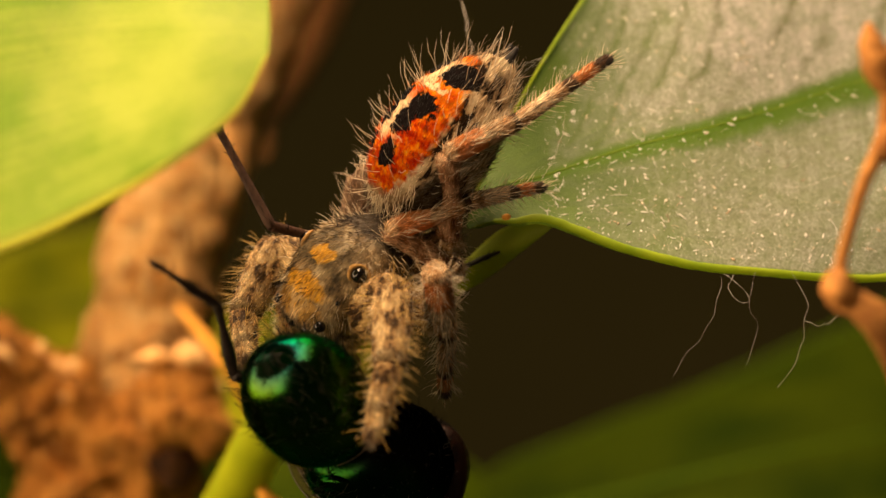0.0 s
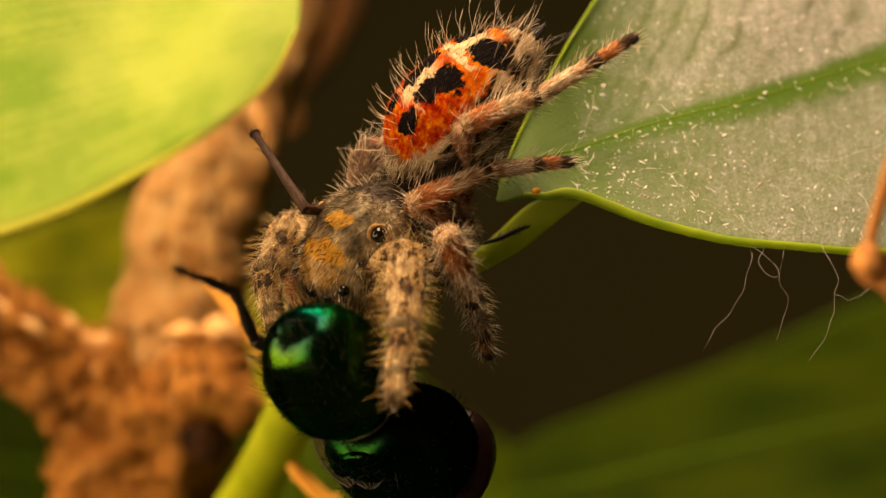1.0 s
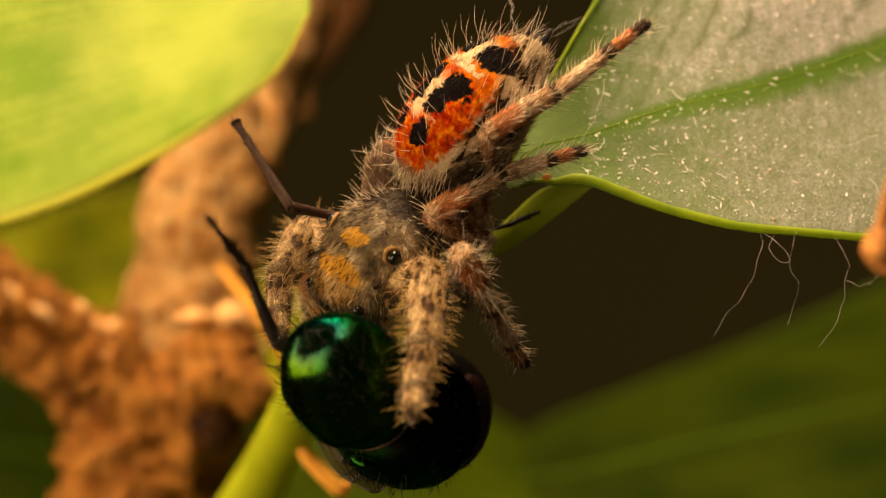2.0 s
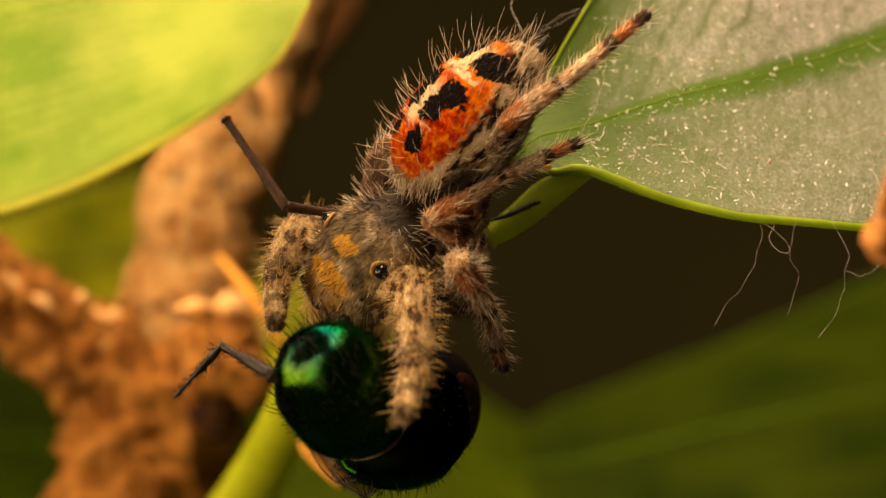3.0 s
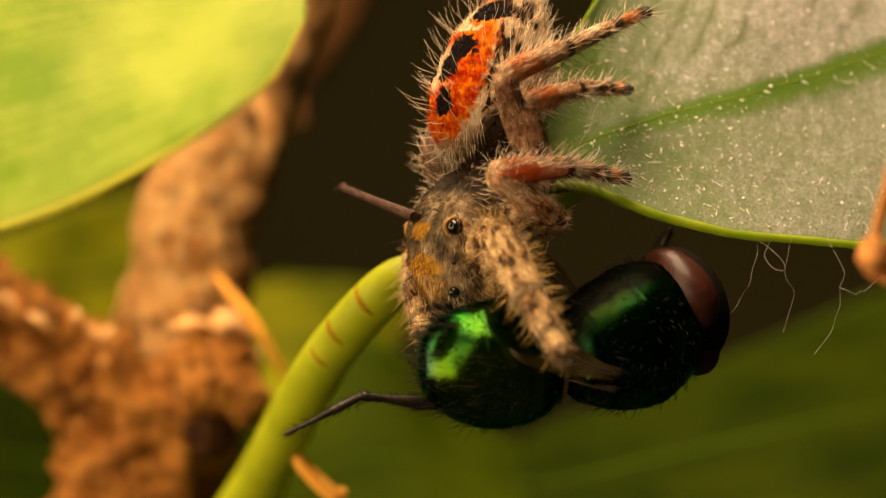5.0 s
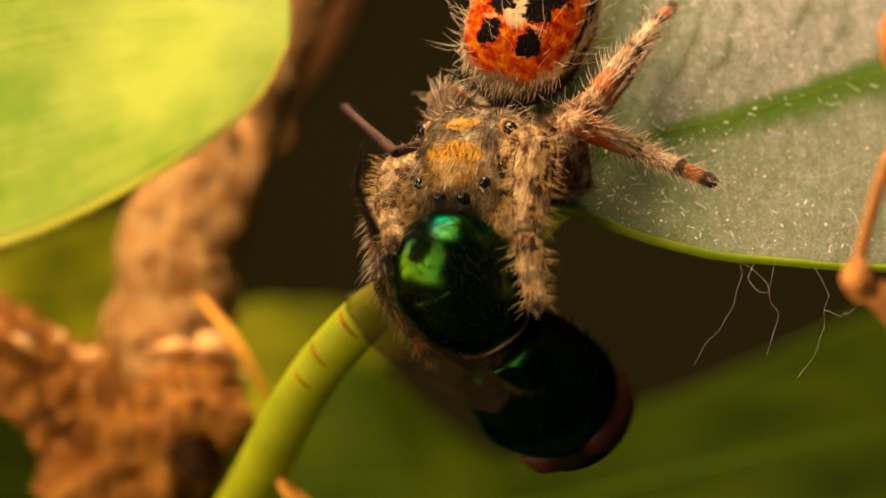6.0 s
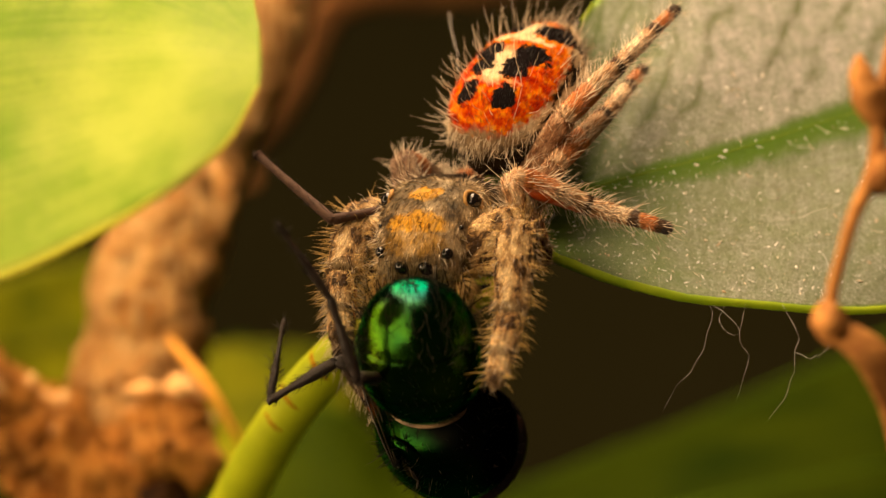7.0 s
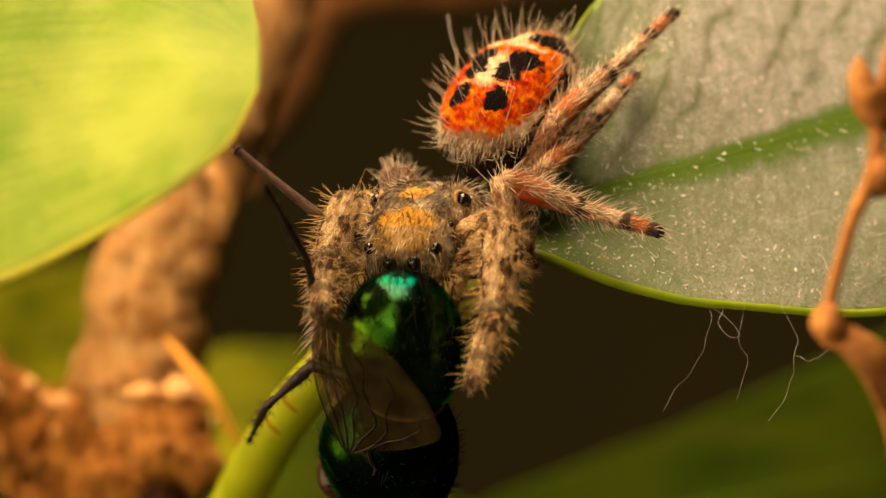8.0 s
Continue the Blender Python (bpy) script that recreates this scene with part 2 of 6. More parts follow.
def abdomen_material(name, hair=False):
    """Red-orange back with black spots in pairs, a cream band along the middle and tan flanks."""
    t = Tree(name)
    warp = t.op3("ADD", t.co, t.op3("SCALE", t.op3("SUBTRACT", t.noise(3.0, 4, 0.6, colour=True), (0.5, 0.5, 0.5)), scale=0.85))
    x0, y, z = t.axes(warp)[:3]
    x = t.op("ABSOLUTE", x0)

    def spot(cx, cy, rx, ry):
        dx = t.op("DIVIDE", t.op("SUBTRACT", x, cx), rx)
        dy = t.op("DIVIDE", t.op("SUBTRACT", y, cy), ry)
        d = t.op("ADD", t.op("MULTIPLY", dx, dx), t.op("MULTIPLY", dy, dy))
        return t.step(d, 1.1, 0.85)

    fine = t.noise(10.0, 4, 0.7)
    flank = t.ramp(t.noise(1.0, 4, 0.6, stretch=(1.0, 0.6, 2.2)), [(0.42, (0.02, 0.012, 0.007)), (0.46, (0.42, 0.28, 0.15)), (0.58, (0.85, 0.68, 0.45))])
    red = t.ramp(t.noise(2.6, 5, 0.65), [(0.34, (0.22, 0.008, 0.001)), (0.46, (0.46, 0.034, 0.001)), (0.56, (0.64, 0.13, 0.002)), (0.70, (0.72, 0.34, 0.01))])
    red = t.mix(t.op("MULTIPLY", t.step(y, -3.2, -5.4), 0.45), red, t.ramp(t.noise(3.0, 4, 0.6), [(0.4, (0.60, 0.10, 0.002)), (0.6, (0.80, 0.36, 0.012))]))
    back = t.op("MULTIPLY", t.step(t.op("SUBTRACT", z, t.op("MULTIPLY", x, 0.1)), 0.95, 1.2), t.op("MULTIPLY", t.step(y, -0.5, -0.8), t.step(y, -6.8, -6.4)))
    flank = t.mix(t.op("MULTIPLY", t.step(y, -1.3, -0.7), t.step(z, -0.9, -0.2)), flank, (0.34, 0.24, 0.14))
    # lower front near black: shade of the waist gap painted into skin and hair
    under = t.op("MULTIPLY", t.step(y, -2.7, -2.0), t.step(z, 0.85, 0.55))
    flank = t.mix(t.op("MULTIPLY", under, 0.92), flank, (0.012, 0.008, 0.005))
    col = t.mix(back, flank, red)
    cream = t.op("MULTIPLY", t.step(t.op("SUBTRACT", x, t.op("MULTIPLY", t.op("ADD", y, 3.6), -0.02)), 0.55, 0.38), t.op("MULTIPLY", t.step(y, -2.1, -2.5), t.step(y, -4.3, -3.7)))
    rear = t.op("MULTIPLY", t.step(x, 0.5, 0.36), t.op("MULTIPLY", t.step(y, -4.5, -4.7), t.step(y, -6.3, -5.9)))
    cream = t.op("MAXIMUM", t.op("MAXIMUM", cream, rear), spot(0.6, -4.75, 0.75, 0.13))
    cream = t.op("MAXIMUM", cream, t.op("MULTIPLY", spot(0.9, -2.45, 0.4, 0.1), 0.4))
    col = t.mix(t.op("MULTIPLY", t.op("MULTIPLY", cream, back), 0.9), col, (0.72, 0.56, 0.34))
    black = t.op("MAXIMUM", spot(0.8, -1.85, 0.43, 0.5), spot(0.70, -3.1, 0.52, 0.55))
    black = t.op("MAXIMUM", black, spot(0.95, -3.95, 0.7, 0.5))
    black = t.op("MAXIMUM", black, spot(0.88, -5.6, 0.72, 0.58))
    col = t.mix(t.op("MULTIPLY", black, t.step(z, 0.6, 0.9)), col, (0.008, 0.006, 0.006))
    col = t.mix(0.35, col, t.ramp(fine, [(0.3, (0.4, 0.4, 0.4)), (0.7, (1.0, 1.0, 1.0))]), "MULTIPLY")
    col = t.strands(col) if hair else t.mix(t.op("MULTIPLY", t.op("SUBTRACT", 1.0, back), 0.25), col, (0.02, 0.013, 0.008))
    return t.done(t.principled(col, 0.42 if hair else 0.6, t.bump(fine, 0.06, 0.8), spec=0.15 if hair else 0.0))


def leg_material(name, length, front, dark_at, orange_at, red, hair=False, brown=False):
    """Cream and tan leg with black rings at given shares of its length, and bare red skin underneath."""
    t = Tree(name)
    warp = t.op3("ADD", t.co, t.op3("SCALE", t.op3("SUBTRACT", t.noise(3.0, 3, colour=True), (0.5, 0.5, 0.5)), scale=0.42))
    x, y, z = t.axes(warp)[:3]
    share = t.op("DIVIDE", y, length)
    fine = t.noise(9.0, 4, 0.7)
    spots = t.noise(4.0, 4, 0.7, stretch=(2.0, 0.5, 2.0))
    tan = [(0.40, (0.05, 0.027, 0.012)), (0.46, (0.45, 0.27, 0.105)), (0.60, (0.90, 0.68, 0.36))] if front else [(0.34, (0.12, 0.055, 0.022)), (0.45, (0.56, 0.33, 0.16)), (0.63, (0.95, 0.78, 0.55))]
    # third and fourth left femurs: reddish brown, darkened further for their shade
    if not front and brown:
        tan = [(0.34, (0.10, 0.045, 0.02)), (0.45, (0.34, 0.17, 0.085)), (0.63, (0.70, 0.48, 0.30))]
    elif not front and not red:
        tan = [(0.34, (0.05, 0.028, 0.014)), (0.45, (0.15, 0.085, 0.05)), (0.63, (0.32, 0.22, 0.14))]
    col = t.ramp(t.noise(1.6, 4, 0.6, stretch=(1.6, 0.7, 1.6)), tan)

    def band(lo, hi):
        return t.op("MULTIPLY", t.step(share, lo - 0.03, lo + 0.02), t.step(share, hi + 0.03, hi - 0.02))

    col = t.mix(t.ramp(spots, [(0.38, 0.7), (0.46, 0.0)]), col, (0.07, 0.035, 0.018))

    for lo, hi in orange_at:
        col = t.mix(t.op("MULTIPLY", band(lo, hi), 0.65), col, (0.60, 0.17, 0.025))
    col = t.mix(t.op("MULTIPLY", t.step(t.op("SUBTRACT", x, t.op("MULTIPLY", z, 0.6)), 0.32, 0.44), red), col, (0.56, 0.055, 0.004))
    for lo, hi in dark_at:
        col = t.mix(t.op("MULTIPLY", band(lo, hi), 0.6 if front else 0.88), col, (0.014, 0.009, 0.007))
    col = t.mix(0.3, col, t.ramp(fine, [(0.3, (0.4, 0.4, 0.4)), (0.7, (1.0, 1.0, 1.0))]), "MULTIPLY")
    if hair:
        col = t.strands(t.mix(1.0, col, (1.15, 1.12, 1.08), "MULTIPLY"))
    else:
        bare = t.mix(0.3, col, (0.10, 0.035, 0.012)) if red else t.mix(0.4, col, (0.05, 0.028, 0.014))
        col = t.mix(t.op("MULTIPLY", t.step(t.op("SUBTRACT", x, t.op("MULTIPLY", z, 0.6)), 0.32, 0.44), min(1.0, red * 1.3)), bare, col)
    return t.done(t.principled(col, 0.42 if hair else 0.5, t.bump(fine, 0.04, 0.8), spec=0.3 if hair else 0.06))


LEG_BANDS = {"femur": ((), (), 0.1), "tibia": (((0.90, 1.1),), ((0.1, 0.5),), 0.75), "foot": (((0.53, 0.64), (0.87, 1.2)), ((0.66, 0.87),), 0.5)}


@functools.lru_cache(None)
def leg_skin(kind, front, length, hair, red_share):
    dark_at, orange_at, red = LEG_BANDS[kind]
    if front:
        orange_at, red = (), red * 0.3
    return leg_material("_".join((kind, "front" if front else "rear", "hair" if hair else "skin")), length, front, dark_at, orange_at, red * red_share, hair, kind == "femur" and 0 < red_share < 0.5)


def hair_material(name, a, b):
    t = Tree(name)
    rnd = t.nt.nodes.new("ShaderNodeNewGeometry").outputs["Random Per Island"]
    sh = t.principled(t.mix(rnd, a, b), 0.5, spec=0.2)
    return t.done(t.blend(0.3, sh, t.translucent(b)))


def fly_material(name, a, b, c, rim, rough, belly, seams):
    """Metallic cuticle, green to blue-green, bluer at the tail and at a slant, dull black below the height belly."""
    t = Tree(name)
    n = t.noise(0.35, 3, 0.5)
    col = t.ramp(n, [(0.34, a), (0.5, b), (0.64, c)])
    fine = t.noise(16.0, 3, 0.6)
    x, y, z = t.axes()[:3]
    col = t.mix(t.op("MULTIPLY", t.step(y, -4.85, -5.2), 0.6), col, rim)
    col = t.mix(0.4, col, t.ramp(t.noise(5.0, 4, 0.7), [(0.35, (0.45, 0.5, 0.45)), (0.6, (1.0, 1.0, 1.0))]), "MULTIPLY")
    for at in seams:
        line = t.step(t.op("ABSOLUTE", t.op("SUBTRACT", y, at)), 0.08, 0.02)
        col = t.mix(t.op("MULTIPLY", line, 0.6), col, (0.004, 0.012, 0.008))
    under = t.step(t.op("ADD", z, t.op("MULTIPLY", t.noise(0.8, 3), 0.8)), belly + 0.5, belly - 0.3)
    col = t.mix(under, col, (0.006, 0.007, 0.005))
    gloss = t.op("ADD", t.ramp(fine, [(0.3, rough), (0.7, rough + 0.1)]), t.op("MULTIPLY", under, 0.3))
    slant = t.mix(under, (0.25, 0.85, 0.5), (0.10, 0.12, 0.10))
    node = t.node("ShaderNodeBsdfPrincipled", {"Base Color": col, "Roughness": gloss, "Metallic": 1.0, "Specular Tint": slant,
                                               "Normal": t.bump(fine, 0.010, 0.6)})
    return t.done(node.outputs[0])


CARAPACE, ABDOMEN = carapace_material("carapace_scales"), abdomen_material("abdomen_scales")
CARAPACE_HAIR, ABDOMEN_HAIR = carapace_material("carapace_hair", True), abdomen_material("abdomen_hair", True)
LEG_TAN = leg_material("leg_tan", 3.0, True, (), (), 0.2)
HAIR_TAN = hair_material("tan_hair", (0.30, 0.19, 0.10), (0.68, 0.52, 0.34))
HAIR_CREAM = hair_material("cream_hair", (0.62, 0.48, 0.32), (0.95, 0.87, 0.7))
HAIR_GREY = hair_material("grey_brown_hair", (0.16, 0.11, 0.07), (0.42, 0.33, 0.23))
HAIR_YELLOW = hair_material("yellow_hair", (0.50, 0.32, 0.09), (0.88, 0.67, 0.28))
BRISTLE = plain_material("black_bristle", (0.008, 0.006, 0.005), (0.02, 0.014, 0.01), 3.0, 0.6, 0.15, 0.0)
EYE_BLACK = plain_material("eye_black", (0.004, 0.003, 0.003), (0.008, 0.006, 0.005), 1.0, 0.04, 0.45, 0.0)
EYE_RING = plain_material("eye_ring", (0.20, 0.10, 0.02), (0.55, 0.30, 0.08), 5.0, 0.7)
FANG = plain_material("dark_jaw", (0.03, 0.012, 0.008), (0.09, 0.04, 0.02), 2.0, 0.3, 0.6)
FOOT = plain_material("black_foot_pad", (0.012, 0.01, 0.01), (0.03, 0.025, 0.025), 4.0, 0.7)
ABDOMEN_SEAMS, THORAX_SEAMS = (-1.7, -3.3), (0.9, 2.75)
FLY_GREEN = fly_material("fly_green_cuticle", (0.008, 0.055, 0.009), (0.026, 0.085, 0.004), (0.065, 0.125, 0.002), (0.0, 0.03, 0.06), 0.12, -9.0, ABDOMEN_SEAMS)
# chest cuticle: the abdomen's green darkened, its shade put into the colour
FLY_SHADED = fly_material("fly_shaded_cuticle", (0.002, 0.018, 0.006), (0.006, 0.034, 0.004), (0.03, 0.08, 0.003), (0.0, 0.05, 0.08), 0.18, 1.1, THORAX_SEAMS)
FLY_LEG = plain_material("fly_black_leg", (0.01, 0.007, 0.006), (0.035, 0.022, 0.016), 3.0, 0.45)
FLY_HEAD = plain_material("fly_dark_head", (0.006, 0.005, 0.004), (0.012, 0.009, 0.007), 3.0, 0.9, 0.05)
LEG_BROWN = plain_material("brown_dry_leg", (0.05, 0.025, 0.018), (0.11, 0.06, 0.04), 2.0, 0.6, 0.15)
FLY_BAND = plain_material("fly_pale_band", (0.10, 0.06, 0.03), (0.3, 0.2, 0.1), 1.2, 0.6)
FLY_EYE = plain_material("fly_red_eye", (0.010, 0.004, 0.003), (0.055, 0.014, 0.007), 0.8, 0.35, 0.25, 0.02)


def wing_material():
    t = Tree("fly_wing_membrane")
    uv = t.axes(t.uv)
    n = t.noise(1.2, 3)
    col = t.ramp(n, [(0.3, (0.035, 0.028, 0.010)), (0.7, (0.09, 0.075, 0.028))])
    clear = t.node("ShaderNodeBsdfTransparent", {"Color": (0.86, 0.8, 0.66)}).outputs[0]
    return t.done(t.blend(0.26, clear, t.principled(col, 0.25, t.bump(t.noise(3.0, 2), 0.03), spec=0.25)))


WING = wing_material()


# ---------------------------------------------------------------- building helpers
def link_mesh(name, verts, faces, material, parent=None, label="", kind="", uvs=None, smooth=True):
    """One mesh object; verts in millimetres."""
    me = bpy.data.meshes.new(name)
    me.from_pydata([tuple(float(c) * MM for c in v) for v in verts], [], [tuple(int(i) for i in f) for f in faces])
    if uvs is not None:
        layer = me.uv_layers.new(name="along_across")
        idx = np.empty(len(me.loops), dtype=np.int32)
        me.loops.foreach_get("vertex_index", idx)
        layer.data.foreach_set("uv", np.asarray(uvs, dtype=np.float32)[idx].ravel())
    if smooth:
        me.polygons.foreach_set("use_smooth", [True] * len(me.polygons))
    me.materials.append(material)
    me.update()
    return place(name, me, parent, label, kind)


def place(name, me, parent=None, label="", kind=""):
    ob = new(name, me)
    if parent is not None:
        ob.parent = parent
    return tagged(ob, label, kind=kind)


def thing(name, label, category, group="", kind=""):
    return tagged(new(name), label, category, group, kind)


def smooth_curve(points, n):
    """n points on a Catmull-Rom curve through the given ones."""
    p = np.asarray(points, float)
    p = np.vstack([2 * p[0] - p[1], p, 2 * p[-1] - p[-2]])
    out = []
    for u in np.linspace(0, len(p) - 3 - 1e-9, n):
        i, f = int(u), u - int(u)
        a, b, c, d = p[i:i + 4]
        out.append(0.5 * (2 * b + (c - a) * f + (2 * a - 5 * b + 4 * c - d) * f * f + (3 * b - a - 3 * c + d) * f ** 3))
    return np.array(out)


def ring_faces(rows, seg, closed_ends=True):
    f = []
    for i in range(rows - 1):
        for j in range(seg):
            k = (j + 1) % seg
            f.append((i * seg + j, i * seg + k, (i + 1) * seg + k, (i + 1) * seg + j))
    if closed_ends:
        f.append(tuple(reversed(range(seg))))
        f.append(tuple((rows - 1) * seg + j for j in range(seg)))
    return f


def lathe(profile, seg=24, n=24, power=2.0):
    """A closed body along y. profile: rows of y, half width, half height, centre height; power above 2 squares the section."""
    p = smooth_curve(profile, n)
    a = np.linspace(0, 2 * math.pi, seg, endpoint=False)
    ca, sa = np.cos(a), np.sin(a)
    ex = np.sign(ca) * np.abs(ca) ** (2 / power)
    ez = np.sign(sa) * np.abs(sa) ** (2 / power)
    v = [(w * x, y, zc + h * z) for y, w, h, zc in p for x, z in zip(ex, ez)]
    return np.array(v), ring_faces(n, seg)


def tube(points, radii, seg=12, n=30, rough=0.0, seed=1, freq=0.5):
    """A round limb along a curve, with an uneven surface."""
    p = smooth_curve(points, n)
    r = np.interp(np.linspace(0, 1, n), np.linspace(0, 1, len(radii)), radii)
    t = np.gradient(p, axis=0)
    t /= np.linalg.norm(t, axis=1)[:, None]
    side = np.cross(t[0], (0.3, 0.9, 0.2))
    v = []
    for i in range(n):
        side = side - t[i] * (side @ t[i])
        side /= np.linalg.norm(side)
        up = np.cross(t[i], side)
        for j in range(seg):
            a = 2 * math.pi * j / seg
            d = side * math.cos(a) + up * math.sin(a)
            k = 1.0
            if rough:
                q = (p[i] + d * r[i]) * freq + seed * 7.3
                k += rough * (noise.noise(Vector(q)) + 0.5 * noise.noise(Vector(q * 2.7)) + 0.3 * noise.noise(Vector(q * 6.1)))
            v.append(p[i] + d * r[i] * k)
    return np.array(v), ring_faces(n, seg)


def blade(upper, middle, lower, nu=60, nv=24, thick=0.25, fold=0.0, ripple=0.0, seed=0):
    """A leaf blade between two edges and its midrib, with thickness; gives verts, faces and (along, across)."""
    a, m, b = (smooth_curve(c, nu) for c in (upper, middle, lower))
    top, uv = [], []
    for i in range(nu):
        for j in range(nv):
            s = j / (nv - 1)
            q = a[i] * (1 - s) ** 2 + (2 * m[i] - 0.5 * (a[i] + b[i])) * 2 * s * (1 - s) + b[i] * s * s
            if ripple:
                q = q + np.array((0, 1, 0.3)) * ripple * noise.noise(Vector(q * 0.22) + Vector((seed, 0, 0)))
            top.append(q)
            uv.append((i / (nu - 1), s))
    top = np.array(top)
    grid = top.reshape(nu, nv, 3)
    du, dv = np.gradient(grid, axis=0), np.gradient(grid, axis=1)
    nrm = np.cross(du, dv)
    nrm /= np.maximum(np.linalg.norm(nrm, axis=2), 1e-9)[..., None]
    bottom = (grid + nrm * thick).reshape(-1, 3)
    n0 = nu * nv
    f = []
    for i in range(nu - 1):
        for j in range(nv - 1):
            q = (i * nv + j, i * nv + j + 1, (i + 1) * nv + j + 1, (i + 1) * nv + j)
            f.append(q)
            f.append(tuple(n0 + k for k in reversed(q)))
    rim = [i * nv for i in range(nu)] + [(nu - 1) * nv + j for j in range(1, nv)] + [i * nv + nv - 1 for i in range(nu - 2, -1, -1)] + list(range(nv - 2, 0, -1))
    for k in range(len(rim)):
        p, q = rim[k], rim[(k + 1) % len(rim)]
        f.append((p, q, n0 + q, n0 + p))
    return np.vstack([top, bottom]), f, uv + uv


def surface_samples(verts, faces, count, rng, keep=None):
    """Random points on a mesh with their normals."""
    tri = np.array([(f[0], f[k], f[k + 1]) for f in faces if len(f) <= 8 for k in range(1, len(f) - 1)])
    a, b, c = verts[tri[:, 0]], verts[tri[:, 1]], verts[tri[:, 2]]
    n = np.cross(b - a, c - a)
    area = np.linalg.norm(n, axis=1)
    pick = rng.choice(len(tri), count, p=area / area.sum())
    u, v = rng.random(count), rng.random(count)
    flip = u + v > 1
    u[flip], v[flip] = 1 - u[flip], 1 - v[flip]
    p = a[pick] + (b - a)[pick] * u[:, None] + (c - a)[pick] * v[:, None]
    nn = n[pick] / np.maximum(area[pick], 1e-12)[:, None]
    centre = verts.mean(axis=0)
    if np.mean(np.sum(nn * (p - centre), axis=1)) < 0:
        nn = -nn
    if keep is not None:
        k = keep(p)
        p, nn = p[k], nn[k]
    return p, nn


def fur(name, verts, faces, material, parent, count, length, radius, lay, lift, seed, keep=None, curl=0.25, label="", mess=0.16):
    """Hairs rooted in a surface: tapered, bent, three-sided. lay: the way they lie; lift: how far they stand up (0 to 1)."""
    rng = np.random.default_rng(seed)
    p, n = surface_samples(np.asarray(verts, float), faces, count, rng, keep)
    m = len(p)
    lay = np.asarray(lay, float)
    flat = lay - n * (n @ lay)[:, None]
    flat /= np.maximum(np.linalg.norm(flat, axis=1), 1e-6)[:, None]
    lf = np.clip(lift + rng.normal(0, mess, m), 0.06, 1.0)[:, None]
    d = n * lf + flat * (1 - lf) + rng.normal(0, mess, (m, 3))
    d /= np.linalg.norm(d, axis=1)[:, None]
    ln = (length * rng.uniform(0.55, 1.35, m))[:, None]
    side = np.cross(d, rng.normal(0, 1, (m, 3)))
    side /= np.maximum(np.linalg.norm(side, axis=1), 1e-6)[:, None]
    up = np.cross(d, side)
    bend = (flat * curl + rng.normal(0, 0.08, (m, 3))) * ln
    base = p - n * 0.02
    mid = p + d * ln * 0.55 + bend * 0.25
    tip = p + d * ln + bend
    r = radius * rng.uniform(0.7, 1.3, m)[:, None]
    vs = []
    for q, k in ((base, 1.0), (mid, 0.75)):
        for a in (0.0, 2.094, 4.189):
            vs.append(q + (side * math.cos(a) + up * math.sin(a)) * r * k)
    vs.append(tip)
    v = np.stack(vs, axis=1).reshape(-1, 3)
    pat = np.array([(0, 1, 4, 3), (1, 2, 5, 4), (2, 0, 3, 5)])
    cap = np.array([(3, 4, 6), (4, 5, 6), (5, 3, 6)])
    off = (np.arange(m) * 7)[:, None, None]
    f = [tuple(q) for q in (pat[None] + off).reshape(-1, 4)] + [tuple(q) for q in (cap[None] + off).reshape(-1, 3)]
    return link_mesh(name, v, f, material, parent, label, kind="stuff")


def dome(r, squash=1.0, seg=16, rows=9, depth=0.35):
    """A lens-shaped eye along y."""
    prof = [(r * squash * math.sin(a), r * math.cos(a), r * math.cos(a), 0) for a in np.linspace(-depth * math.pi, math.pi / 2 - 0.02, rows)]
    a = np.linspace(0, 2 * math.pi, seg, endpoint=False)
    v = [(w * math.cos(k), y, h * math.sin(k)) for y, w, h, _ in prof for k in a]
    return np.array(v), ring_faces(rows, seg)


def aimed(verts, at, towards):
    q = Vector(towards).to_track_quat("Y", "Z").to_matrix()
    return np.asarray(verts) @ np.array(q).T + np.asarray(at, float)


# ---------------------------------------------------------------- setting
# added curved sheet; its dark colour stands in for unlit space
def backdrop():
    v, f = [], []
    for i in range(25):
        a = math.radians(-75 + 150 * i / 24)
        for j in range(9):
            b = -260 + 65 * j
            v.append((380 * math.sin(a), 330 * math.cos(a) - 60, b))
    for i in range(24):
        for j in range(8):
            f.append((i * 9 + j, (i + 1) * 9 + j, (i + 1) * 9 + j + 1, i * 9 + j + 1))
    ob = link_mesh("backdrop", v, f, BACK, kind="structure", label="dark brown sheet standing for the unlit space behind the plant")
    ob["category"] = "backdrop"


backdrop()


